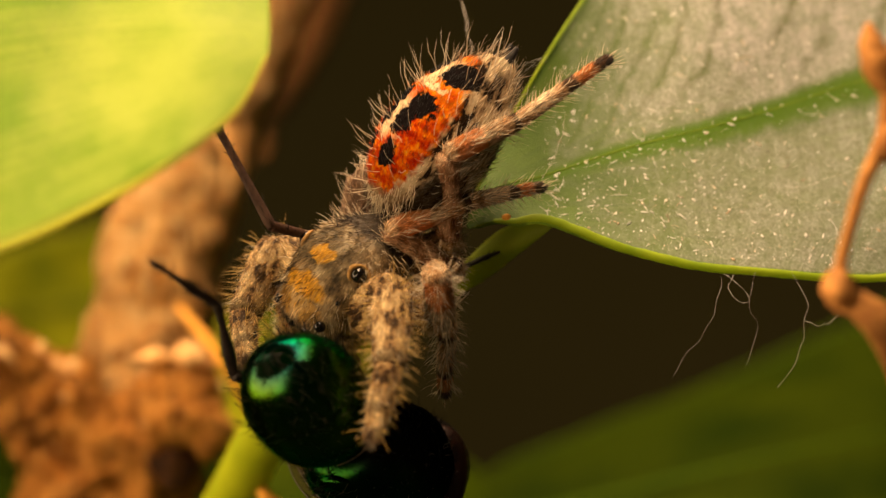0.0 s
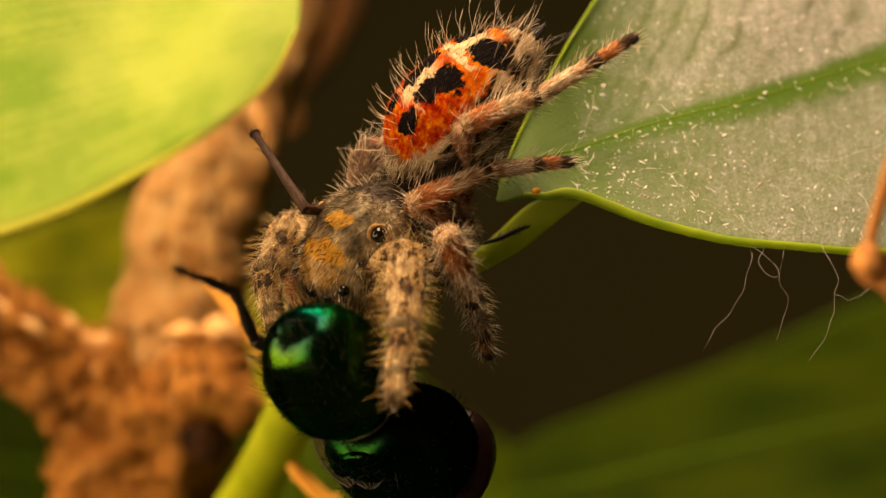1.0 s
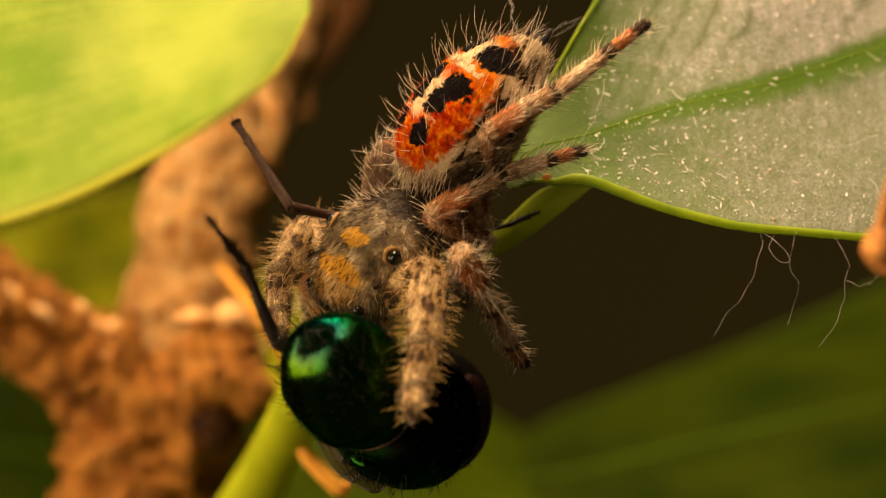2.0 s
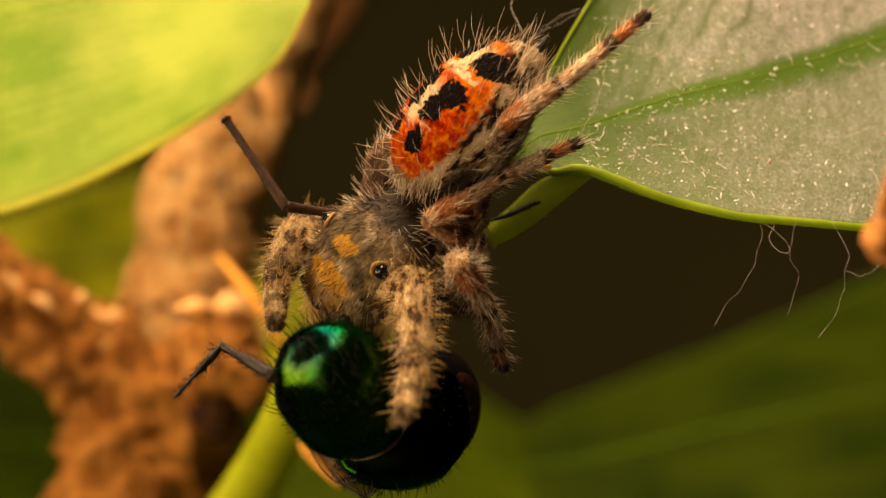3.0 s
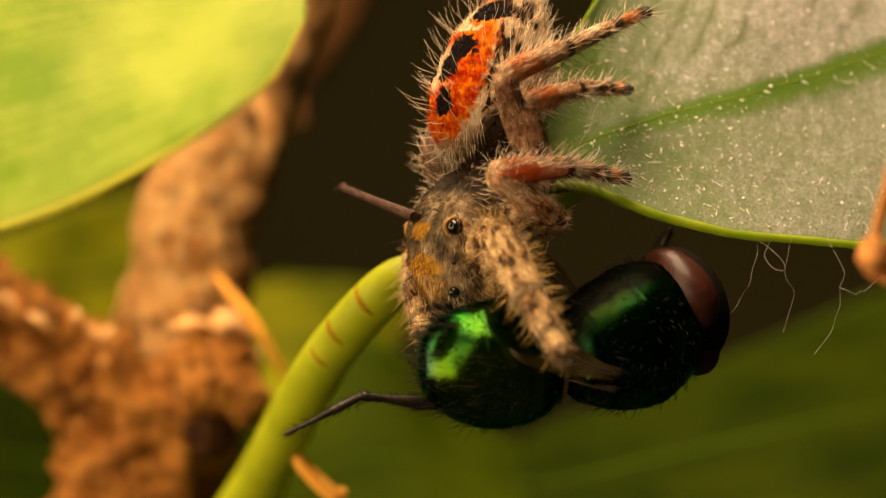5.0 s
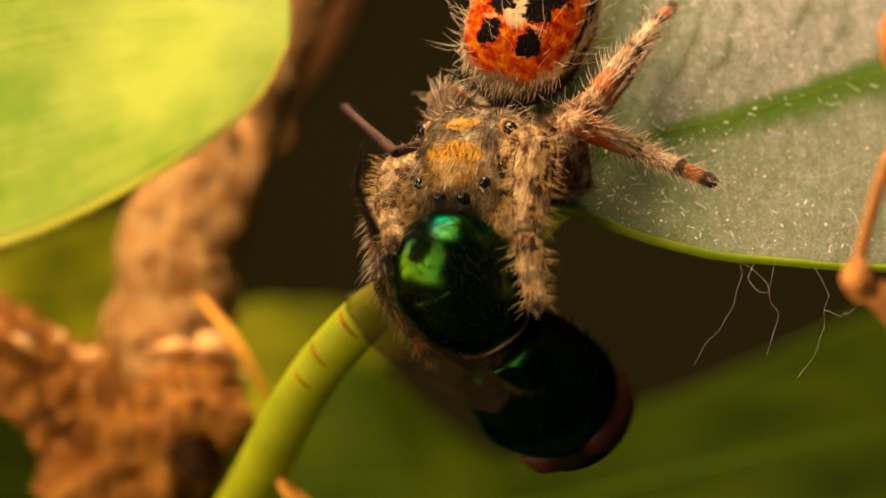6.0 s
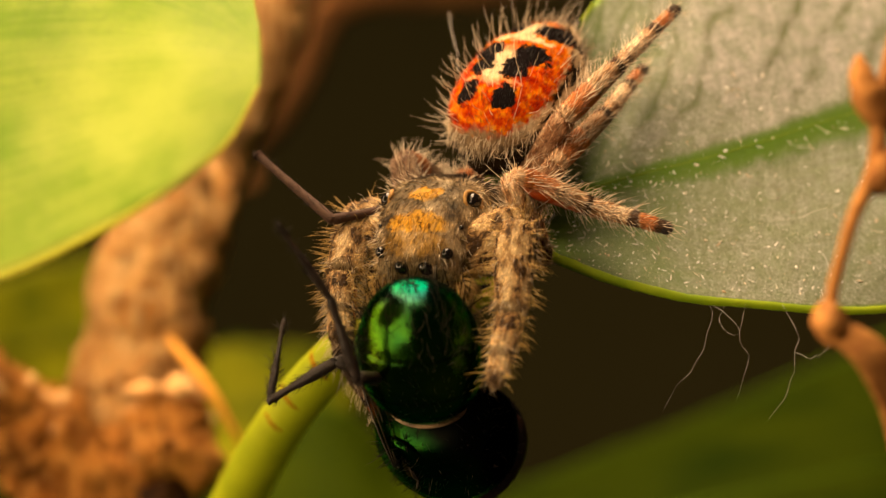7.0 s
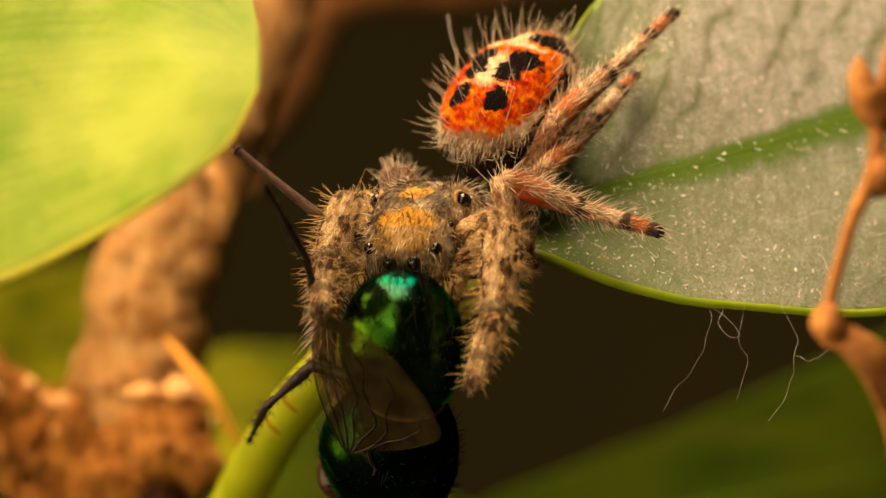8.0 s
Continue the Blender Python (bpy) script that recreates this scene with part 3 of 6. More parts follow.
# ---------------------------------------------------------------- the plant
def dusty_leaf():
    leaf = thing("leaf", "dusty dark green leaf with pale midrib and bright rim", "leaf")
    upper = [(2.36, 2.60, 2.67), (2.72, 2.90, 3.80), (3.57, 3.60, 5.76), (5.48, 4.50, 9.15), (7.75, 6.00, 12.52), (11.79, 9.00, 17.72), (20.39, 14.00, 23.17), (34.96, 20.00, 23.08), (44.70, 22.00, 14.95)]
    middle = [(2.40, 2.40, 2.59), (3.02, 2.30, 3.64), (3.75, 2.40, 4.12), (5.31, 2.60, 4.48), (8.44, 3.00, 5.53), (12.88, 4.00, 6.71), (20.59, 7.00, 8.97), (32.63, 14.00, 11.60), (44.74, 22.00, 14.91)]
    lower = [(2.44, 2.40, 2.50), (3.31, 1.40, 2.78), (4.18, 0.80, 2.77), (5.33, 0.40, 2.82), (8.49, 0.30, 1.65), (12.62, 0.80, 0.96), (20.07, 3.00, 1.06), (33.13, 11.00, 5.27), (44.79, 22.00, 14.86)]
    v, f, uv = blade(upper, middle, lower, 110, 40, 0.22, ripple=0.35, seed=3)
    link_mesh("blade", v, f, LEAF_DUSTY, leaf, uvs=uv)
    rib = v[:110 * 40].reshape(110, 40, 3)[8:95, 19] * 0.5 + v[:110 * 40].reshape(110, 40, 3)[8:95, 20] * 0.5
    v1, f1 = tube(rib + np.array((0, 0.01, 0.0)), [0.05, 0.04, 0.03, 0.03], 8, 90)
    link_mesh("midrib", v1, f1, RIB, leaf, "pale green midrib")
    v3, f3, uv3 = blade([(1.06, 3.60, 0.27), (2.42, 3.30, 1.44), (3.66, 2.90, 2.51), (5.40, 2.20, 3.08)], [(1.27, 3.50, 0.02), (2.72, 3.10, 1.10), (3.96, 2.60, 1.99), (5.45, 2.00, 2.79)],
                        [(1.54, 3.60, -0.19), (3.14, 3.20, 0.69), (4.37, 2.60, 1.64), (5.49, 2.00, 2.54)], 30, 12, 0.25)
    link_mesh("leaf_base", v3, f3, LEAF_BASE, leaf, "folded yellow-green leaf base", uvs=uv3)
    edge = smooth_curve(lower, 60)[8:52]
    v2, f2 = tube(edge, [0.07, 0.15, 0.18, 0.15, 0.13], 10, 110, 0.22, 4, 1.6)
    link_mesh("rim", v2, f2, LIP, leaf, "bright yellow-green rolled leaf edge")
    side = smooth_curve(upper, 60)[3:30]
    v2, f2 = tube(side, [0.04, 0.06, 0.06, 0.05], 8, 40)
    link_mesh("rim", v2, f2, LIP, leaf, "bright yellow-green rolled leaf edge")
    n = 110 * 40
    return leaf, v[:n].reshape(110, 40, 3)


leaf_right, leaf_grid = dusty_leaf()


def young_leaf():
    leaf = thing("leaf", "bright yellow-green young leaf lit from above", "leaf")
    upper = [(-34.09, -1.00, 3.87), (-25.99, -1.00, 11.96), (-15.92, -0.50, 17.49), (-9.80, -1.00, 17.43), (-5.64, -4.00, 13.91), (-4.54, -8.50, 10.41)]
    middle = [(-33.64, -3.00, 3.62), (-24.57, -7.00, 5.85), (-15.19, -7.50, 8.93), (-10.35, -7.50, 9.71), (-6.79, -9.00, 9.61), (-4.42, -10.00, 9.16)]
    lower = [(-33.19, -5.00, 3.37), (-24.19, -11.50, -0.73), (-14.56, -13.50, 1.17), (-9.50, -13.40, 3.33), (-5.81, -12.60, 5.85), (-4.46, -11.00, 8.19)]
    v, f, uv = blade(upper, middle, lower, 80, 30, 0.12, ripple=0.3, seed=9)
    link_mesh("blade", v, f, LEAF_BRIGHT, leaf, uvs=uv)
    edge = smooth_curve(lower, 60)
    v2, f2 = tube(edge, [0.07, 0.11, 0.11, 0.04], 8, 60)
    link_mesh("rim", v2, f2, YOUNG_RIM, leaf, "pale translucent leaf edge")


young_leaf()


def far_leaf(label, mat, upper, middle, lower, seed):
    leaf = thing("leaf", label, "leaf")
    v, f, uv = blade(upper, middle, lower, 50, 20, 0.3, ripple=0.8, seed=seed)
    link_mesh("blade", v, f, mat, leaf, uvs=uv)
    rib = v[:1000].reshape(50, 20, 3)[:, 9:11].mean(axis=1)
    v1, f1 = tube(rib + np.array((0, -0.1, 0)), [0.12, 0.15, 0.12, 0.05], 8, 50)
    link_mesh("midrib", v1, f1, mat, leaf)


far_leaf("broad deep green leaf out of focus below", LEAF_DEEP,
         [(2.52, 44.00, -9.17), (4.67, 46.00, -7.80), (7.94, 48.00, -6.68), (13.97, 50.00, -4.44), (21.65, 54.00, -1.41), (31.42, 58.00, 2.56), (46.37, 62.00, 3.18)],
         [(2.70, 38.00, -9.91), (5.50, 38.00, -9.65), (10.60, 38.00, -8.64), (15.69, 38.00, -7.36), (21.01, 40.00, -6.41), (29.63, 46.00, -4.75), (46.42, 62.00, 3.04)],
         [(2.89, 34.00, -11.45), (6.49, 30.00, -12.66), (11.12, 26.00, -12.86), (16.90, 24.00, -12.72), (21.61, 24.00, -12.25), (30.65, 36.00, -9.05), (46.48, 62.00, 2.90)], 2)
far_leaf("deep green leaf out of focus under the spider", LEAF_MID,
         [(-9.22, 37.00, -10.62), (-5.80, 41.00, -4.37), (-2.44, 42.00, -3.49), (0.42, 44.00, -5.89), (3.34, 46.00, -8.07), (7.20, 50.00, -9.99), (14.04, 51.00, -12.49)],
         [(-9.08, 34.00, -11.45), (-4.59, 34.00, -8.95), (-1.60, 34.00, -8.70), (0.90, 35.00, -9.50), (4.21, 37.00, -10.36), (8.69, 41.00, -11.88), (14.10, 51.00, -12.55)],
         [(-8.93, 31.00, -12.73), (-3.87, 24.00, -14.37), (-0.79, 22.00, -15.14), (1.52, 20.00, -15.20), (5.10, 24.00, -15.08), (9.72, 31.00, -14.21), (14.15, 51.00, -12.60)], 5)
far_leaf("yellow-green leaf out of focus beside the branch", LEAF_OLIVE,
         [(-11.20, 60.00, -2.25), (-9.25, 61.00, -0.89), (-6.43, 62.00, -0.60), (-3.00, 63.00, -1.07), (-0.12, 64.00, -2.29)],
         [(-11.09, 58.00, -3.63), (-9.12, 58.00, -3.91), (-6.31, 58.00, -3.63), (-2.96, 60.00, -2.53), (-0.06, 64.00, -2.37)],
         [(-10.99, 56.00, -5.55), (-8.71, 55.00, -7.47), (-5.66, 55.00, -6.36), (-2.65, 58.00, -4.05), (0.00, 64.00, -2.46)], 11)
far_leaf("olive leaf out of focus behind the branch", LEAF_OLIVE,
         [(-30.52, 58.00, 0.59), (-22.07, 58.00, 1.72), (-18.11, 61.00, 3.17), (-14.08, 65.00, 4.10), (-11.90, 66.00, 5.20), (-10.30, 67.00, 5.00)],
         [(-29.94, 54.00, -1.08), (-21.65, 54.00, -0.80), (-17.85, 58.00, -0.53), (-13.82, 61.00, 0.03), (-11.80, 63.00, 2.00), (-10.25, 67.00, 4.90)],
         [(-29.50, 51.00, -3.24), (-21.34, 51.00, -3.24), (-17.51, 54.00, -3.56), (-13.63, 58.00, -3.35), (-11.70, 60.00, -1.40), (-10.20, 67.00, 4.80)], 7)
far_leaf("dark green leaf out of focus below the branch", LEAF_DEEP,
         [(-30.96, 61.00, -5.68), (-22.39, 61.00, -5.68), (-18.11, 61.00, -6.83), (-14.08, 65.00, -7.54), (-8.97, 68.00, -1.15), (-6.70, 71.00, -0.87)],
         [(-30.52, 58.00, -8.98), (-22.07, 58.00, -9.54), (-17.85, 58.00, -10.11), (-13.82, 61.00, -10.25), (-8.84, 65.00, -5.79), (-6.64, 71.00, -2.36)],
         [(-29.94, 54.00, -12.68), (-21.65, 54.00, -13.51), (-17.51, 54.00, -14.06), (-13.63, 58.00, -12.92), (-8.68, 61.00, -9.11), (-6.58, 71.00, -4.16)], 8)


def branch():
    ob = thing("branch", "brown forked branch with peeling orange bark", "branch")
    v, f = tube([(-11.90, 26.00, -7.40), (-11.00, 26.60, -3.80), (-10.55, 27.20, -1.00), (-10.00, 28.00, 2.68), (-8.40, 30.00, 7.59), (-5.56, 33.00, 13.91), (-3.65, 37.00, 21.31)],
                [2.9, 2.75, 2.65, 2.6, 2.4, 1.95, 1.7], 44, 150, 0.15, 3, 0.62)
    link_mesh("trunk", v, f, BARK, ob, "pale tan smooth-barked stem")
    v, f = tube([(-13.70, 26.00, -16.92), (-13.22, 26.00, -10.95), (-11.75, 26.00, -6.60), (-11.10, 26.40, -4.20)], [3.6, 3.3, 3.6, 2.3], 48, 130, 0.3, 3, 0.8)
    link_mesh("lower_trunk", v, f, BARK_CRUMBLY_SHADED, ob, "crumbling orange-brown bark below the fork, darkened for shade")
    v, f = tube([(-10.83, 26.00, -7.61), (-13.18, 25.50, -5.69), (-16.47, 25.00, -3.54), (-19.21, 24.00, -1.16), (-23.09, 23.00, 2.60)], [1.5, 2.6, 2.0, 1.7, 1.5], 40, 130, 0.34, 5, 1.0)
    link_mesh("limb", v, f, BARK_CRUMBLY_SHADED, ob, "crumbling orange-brown side limb, darkened for shade")
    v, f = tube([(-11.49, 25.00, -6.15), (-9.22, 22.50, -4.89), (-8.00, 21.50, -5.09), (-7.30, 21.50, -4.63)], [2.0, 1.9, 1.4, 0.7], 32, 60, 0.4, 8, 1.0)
    link_mesh("knot", v, f, BARK_CRUMBLY_SHADED, ob)
    # shade of the hollow below the knot, added as a near-black lump
    v, f = tube([(-10.05, 22.10, -6.10), (-9.30, 21.90, -6.75), (-8.45, 22.00, -6.50)], [0.55, 1.05, 0.5], 24, 30, 0.3, 12, 0.9)
    link_mesh("hollow_shade", v, f, BARK_HOLLOW_SHADE, ob, "dark lump standing for the shaded hollow under the knot")
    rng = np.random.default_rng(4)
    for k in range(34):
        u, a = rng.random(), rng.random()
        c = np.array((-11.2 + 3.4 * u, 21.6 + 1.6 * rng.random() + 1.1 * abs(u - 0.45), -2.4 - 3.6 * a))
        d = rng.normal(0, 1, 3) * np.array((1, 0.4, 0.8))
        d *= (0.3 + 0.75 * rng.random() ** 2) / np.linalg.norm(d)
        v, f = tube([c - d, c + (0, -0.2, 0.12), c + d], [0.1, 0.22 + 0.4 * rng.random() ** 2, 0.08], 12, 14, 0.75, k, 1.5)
        link_mesh("bark_flake", v, f, FLAKE if k % 2 == 0 else BARK_CRUMBLY_SHADED, ob)
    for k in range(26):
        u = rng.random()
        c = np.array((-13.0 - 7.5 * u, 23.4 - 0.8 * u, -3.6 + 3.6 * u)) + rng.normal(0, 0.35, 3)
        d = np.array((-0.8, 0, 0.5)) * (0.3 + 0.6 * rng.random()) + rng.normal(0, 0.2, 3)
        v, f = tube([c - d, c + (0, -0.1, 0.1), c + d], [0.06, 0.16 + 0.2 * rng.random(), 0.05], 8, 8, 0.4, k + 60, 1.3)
        link_mesh("bark_flake", v, f, FLAKE if k % 4 == 0 else BARK_CRUMBLY_SHADED, ob)
    v, f = tube([(-9.32, 23.50, -0.33), (-8.29, 22.60, -1.50), (-7.33, 22.00, -2.78), (-6.28, 22.20, -4.65)], [0.1, 0.2, 0.24, 0.08], 10, 30, 0.25, 2, 1.4)
    link_mesh("fibre", v, f, FIBRE, ob, "loose orange strip of bark")
    v, f = tube([(-7.78, 27.00, 7.22), (-7.16, 26.00, 6.23), (-7.02, 26.00, 5.04), (-7.30, 27.00, 3.98)], [0.35, 0.45, 0.5, 0.3], 10, 24, 0.12, 2, 1.0)
    link_mesh("fibre", v, f, BARK, ob, "pale loose strip of bark")


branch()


def back_branch():
    ob = thing("branch", "thin brown branch out of focus behind", "branch")
    v, f = tube([(-2.60, 74.00, 22.60), (-5.00, 71.00, 15.51), (-6.60, 69.00, 11.80), (-8.60, 67.00, 9.30), (-11.20, 66.00, 6.60)], [1.9, 1.8, 1.6, 1.5, 1.3], 24, 60, 0.14, 6, 0.4)
    link_mesh("limb", v, f, BARK_UNLIT, ob)
    v, f = tube([(-4.60, 71.00, 16.40), (-2.20, 71.50, 18.10), (1.50, 72.00, 18.50), (5.50, 72.50, 18.60), (11.00, 74.00, 19.60)], [1.2, 1.25, 1.2, 1.0, 0.8], 20, 60, 0.14, 9, 0.4)
    link_mesh("limb", v, f, BARK_UNLIT, ob)
    v, f = tube([(-8.00, 67.00, 8.60), (-7.60, 66.00, 8.00), (-7.30, 65.00, 7.50)], [0.9, 0.6, 0.35], 16, 20, 0.2, 3, 0.6)
    link_mesh("twig_stub", v, f, BARK_UNLIT, ob)


back_branch()


def petiole():
    ob = thing("leaf_stalk", "bright green leaf stalk with three brown scars", "leaf stalk")
    pts = [(-10.6, 25, -14.0), (-7.5, 18.5, -9.35), (-6.6, 15.5, -7.75), (-5.3, 11, -5.35), (-3.84, 7.5, -3.03), (-1.98, 5, -0.99), (-0.97, 5, -0.32), (0.13, 5.6, -0.15)]
    v, f = tube(pts, [1.25, 1.12, 1.06, 1.0, 0.95, 0.9, 0.75, 0.35], 24, 90, 0.02, 3, 0.3)
    link_mesh("stalk", v, f, STEM, ob)
    mid = smooth_curve(pts, 120)
    for k, (lo, hi) in ((82, (-75, 25)), (73, (-75, 25)), (67, (-60, 25))):
        p, t = mid[k], mid[k + 1] - mid[k - 1]
        t = t / np.linalg.norm(t)
        n1 = np.array((0, -1.0, 0)) + t * t[1]
        n1 /= np.linalg.norm(n1)
        n2 = np.cross(t, n1)
        arc = [p + 0.89 * (n1 * math.cos(a) + n2 * math.sin(a)) for a in np.radians(np.linspace(lo, hi, 7))]
        v, f = tube(arc, [0.03, 0.1, 0.12, 0.1, 0.03], 10, 18)
        link_mesh("scar", v, f, SCAR, ob, "brown scar ring")


petiole()


def dry_flower():
    ob = thing("dry_flower_stalk", "withered brown flower stalk with a papery cup", "dried flower")
    v, f = tube([(17.32, -11.00, 14.01), (16.82, -12.00, 10.15), (16.14, -13.00, 7.47), (15.90, -13.50, 5.40), (15.13, -14.00, 3.72), (14.69, -14.00, 2.24), (14.39, -14.00, 0.94), (14.64, -14.00, 0.02)],
                [0.22, 0.24, 0.3, 0.3, 0.24, 0.2, 0.24, 0.4], 12, 70, 0.15, 4, 0.9)
    link_mesh("stalk", v, f, DRY, ob)
    v, f = tube([(15.43, -13.00, 9.06), (15.48, -13.20, 8.49), (15.69, -13.30, 7.74), (16.08, -13.20, 7.05), (16.47, -13.00, 6.73)], [0.1, 0.4, 0.62, 0.5, 0.15], 14, 26, 0.2, 6, 0.8)
    link_mesh("bud", v, f, DRY, ob, "withered brown bud")
    for k, (a, m, b) in enumerate((
            ([(14.36, -14.00, 1.04), (13.86, -14.30, 0.66), (13.73, -14.40, 0.20)], [(14.48, -14.60, 0.76), (14.16, -15.00, 0.17), (14.00, -14.80, -0.17)], [(14.80, -14.20, 0.57), (14.86, -14.50, 0.02), (15.06, -14.30, -0.72)]),
            ([(13.73, -14.40, 0.20), (14.85, -14.60, -0.26), (15.84, -14.00, -1.83), (16.70, -13.00, -4.83)], [(14.26, -14.90, -0.39), (15.17, -15.00, -1.08), (16.25, -14.40, -2.93), (17.03, -13.30, -5.19)], [(15.10, -14.00, 0.20), (16.21, -14.00, -0.54), (17.19, -13.50, -2.21), (17.63, -13.00, -5.20)]),
            ([(15.51, -13.60, 5.12), (16.03, -13.90, 5.76), (17.02, -13.40, 6.15)], [(15.50, -14.00, 4.83), (16.09, -14.20, 5.01), (17.07, -13.80, 5.39)], [(15.42, -13.60, 4.56), (16.05, -13.80, 4.37), (17.02, -13.40, 4.66)]))):
        v, f, uv = blade(a, m, b, 24, 12, 0.07, ripple=0.5, seed=20 + k)
        link_mesh("petal", v, f, DRY, ob, "crumpled papery orange-brown petal", uvs=uv)


dry_flower()


def curl_fibre():
    ob = thing("bark_curl", "short curled orange strip of bark", "bark strip")
    v, f = tube([(-5.62, 13.2, -7.28), (-5.28, 13.0, -7.83), (-4.62, 12.8, -8.5), (-3.96, 12.8, -9.05), (-3.63, 13.0, -8.78)], [0.2, 0.3, 0.32, 0.34, 0.15], 10, 26, 0.15, 5, 1.0)
    link_mesh("strip", v, f, FIBRE, ob)


curl_fibre()


def debris():
    """Pale scraps, fibres and grains lying on the dusty leaf."""
    rng = np.random.default_rng(12)
    g = leaf_grid
    nu, nv = g.shape[:2]
    du, dv = np.gradient(g, axis=0), np.gradient(g, axis=1)
    nrm = np.cross(du, dv)
    nrm /= np.maximum(np.linalg.norm(nrm, axis=2), 1e-9)[..., None]
    V, F = [], []

    def scrap(line, wide):
        """A thin pointed scrap along a few points."""
        o, last = len(V), len(line) - 1
        for q, (c, n, sd) in enumerate(line):
            k = wide * (0.35 if q in (0, last) else 1.0)
            V.extend((c - sd * k, c + sd * k, c + n * k * 0.3))
        for q in range(last):
            a = o + 3 * q
            F.extend(((a, a + 1, a + 4, a + 3), (a + 1, a + 2, a + 5, a + 4), (a + 2, a, a + 3, a + 5)))
        F.extend(((o, o + 2, o + 1), (o + 3 * last, o + 3 * last + 1, o + 3 * last + 2)))

    for k in range(1700):
        low = rng.random() < 0.66
        i, j = int(nu * (0.36 + 0.38 * rng.random() ** 0.8)), 2 + int((nv - 5) * (0.5 + 0.5 * rng.random() if low else 0.5 * rng.random()))
        p, n = g[i, j] + (g[i, j + 1] - g[i, j]) * rng.random() + (g[i + 1, j] - g[i, j]) * rng.random(), -nrm[i, j]
        d = np.cross(n, rng.normal(0, 1, 3)) + np.array((0.4, 0, 0.2))
        d -= n * (d @ n)
        d /= np.linalg.norm(d)
        sd, kind = np.cross(n, d), rng.random()
        if kind < 0.76:
            ln, wide, m, bend = 0.012 + 0.02 * rng.random(), 0.008 + 0.010 * rng.random(), 3, 0.0
        elif kind < 0.90:
            ln, wide, m, bend = 0.03 + 0.06 * rng.random() ** 2, 0.022 + 0.038 * rng.random() ** 2, 3, 0.0
        elif kind < 0.982:
            ln, wide, m, bend = 0.07 + 0.10 * rng.random(), 0.014 + 0.012 * rng.random(), 4, 0.0
        else:
            ln, wide, m, bend = 0.14 + 0.32 * rng.random() ** 2, 0.008 + 0.006 * rng.random(), 6, rng.normal(0, 0.35)
        us = np.linspace(-1, 1, m)
        scrap([(p + n * (0.012 + 0.02 * abs(u)) + d * ln * u + sd * bend * ln * u * u, n, sd) for u in us], wide)
    ob = link_mesh("leaf_debris", V, F, DEBRIS, kind="stuff", label="pale grains and fibres scattered on the leaf")
    ob["category"] = "debris"


debris()


def silk_threads():
    lines = [([(3.56, 3.20, 8.03), (4.30, 3.80, 8.48), (5.36, 4.20, 8.92)], 0.022), ([(3.45, 3.20, 7.89), (4.51, 3.80, 8.38), (5.32, 4.20, 8.77)], 0.018),
             ([(2.93, 3.00, 7.92), (2.53, 4.00, 9.22), (2.14, 6.00, 11.88)], 0.05), ([(6.01, 2.00, 6.73), (5.68, 1.60, 5.58), (5.06, 1.40, 4.13)], 0.025),
             ([(11.48, 0.60, 1.00), (12.06, 0.20, 0.53), (12.56, 0.10, 0.02), (12.26, 0.10, -0.08), (11.86, 0.30, 0.33), (12.03, 0.60, 0.84)], 0.02),
             ([(12.81, 0.60, 0.92), (12.56, 0.10, -0.18), (12.75, -0.10, -1.41), (12.43, -0.30, -2.42)], 0.014),
             ([(14.14, 0.60, 0.92), (14.60, 0.10, -0.18), (14.48, -0.10, -1.00), (14.16, -0.30, -2.42), (13.55, -0.30, -3.23)], 0.016),
             ([(14.48, -0.10, -0.79), (14.88, -3.20, -0.98), (15.36, -4.40, -0.57)], 0.016),
             ([(11.48, 0.60, 1.00), (11.59, 0.20, 0.22), (11.11, -0.30, -0.79), (10.28, -0.50, -1.81), (9.77, -0.50, -2.82)], 0.014),
             ([(14.21, -4.00, 3.89), (15.04, -4.60, 4.21), (16.28, -5.00, 4.65)], 0.022)]
    for pts, r in lines:
        line = smooth_curve(pts, 40)
        sway = np.array([noise.noise_vector(Vector(q) * 1.1) for q in line]) * np.array((0.28, 0.1, 0.28)) * np.sin(np.linspace(0, math.pi, 40))[:, None]
        v, f = tube(line + sway, [r * 0.22, r * 0.19, r * 0.22], 5, 60)
        ob = link_mesh("silk_thread", v, f, SILK, label="fine pale silk thread caught on the plant")
        tagged(ob, category="silk", group="silk threads")


silk_threads()


def leaf_bits():
    """A black fly foot and a tiny droplet stuck to the base of the dusty leaf."""
    ob = thing("fly_foot", "torn black fly foot stuck to the leaf base", "fly leg")
    v, f = tube([(1.81, 1.80, 1.01), (2.39, 1.80, 1.18), (3.05, 1.90, 1.46), (3.59, 2.00, 1.67)], [0.05, 0.09, 0.1, 0.05], 10, 24, 0.15, 3, 2.0)
    link_mesh("foot", v, f, FLY_LEG, ob)
    fur("bristles", v, f, BRISTLE, ob, 70, 0.22, 0.008, (1, 0, 0.5), 0.5, 95)
    ob = thing("droplet", "tiny orange droplet on the leaf base", "droplet")
    v, f = tube([(3.64, 0.50, 2.88), (3.72, 0.40, 2.90), (3.84, 0.40, 2.92), (3.95, 0.50, 2.94)], [0.03, 0.12, 0.12, 0.03], 12, 12)
    link_mesh("bead", v, f, FIBRE, ob)


leaf_bits()


# ---------------------------------------------------------------- the spider
def hip_frame(d, pole):
    """Turn whose y axis runs along d and whose z axis leans to pole."""
    y = Vector(d).normalized()
    z = Vector(pole) - y * y.dot(Vector(pole))
    z = z.normalized() if z.length > 1e-4 else y.orthogonal().normalized()
    x = y.cross(z)
    return Matrix((x, y, z)).transposed()


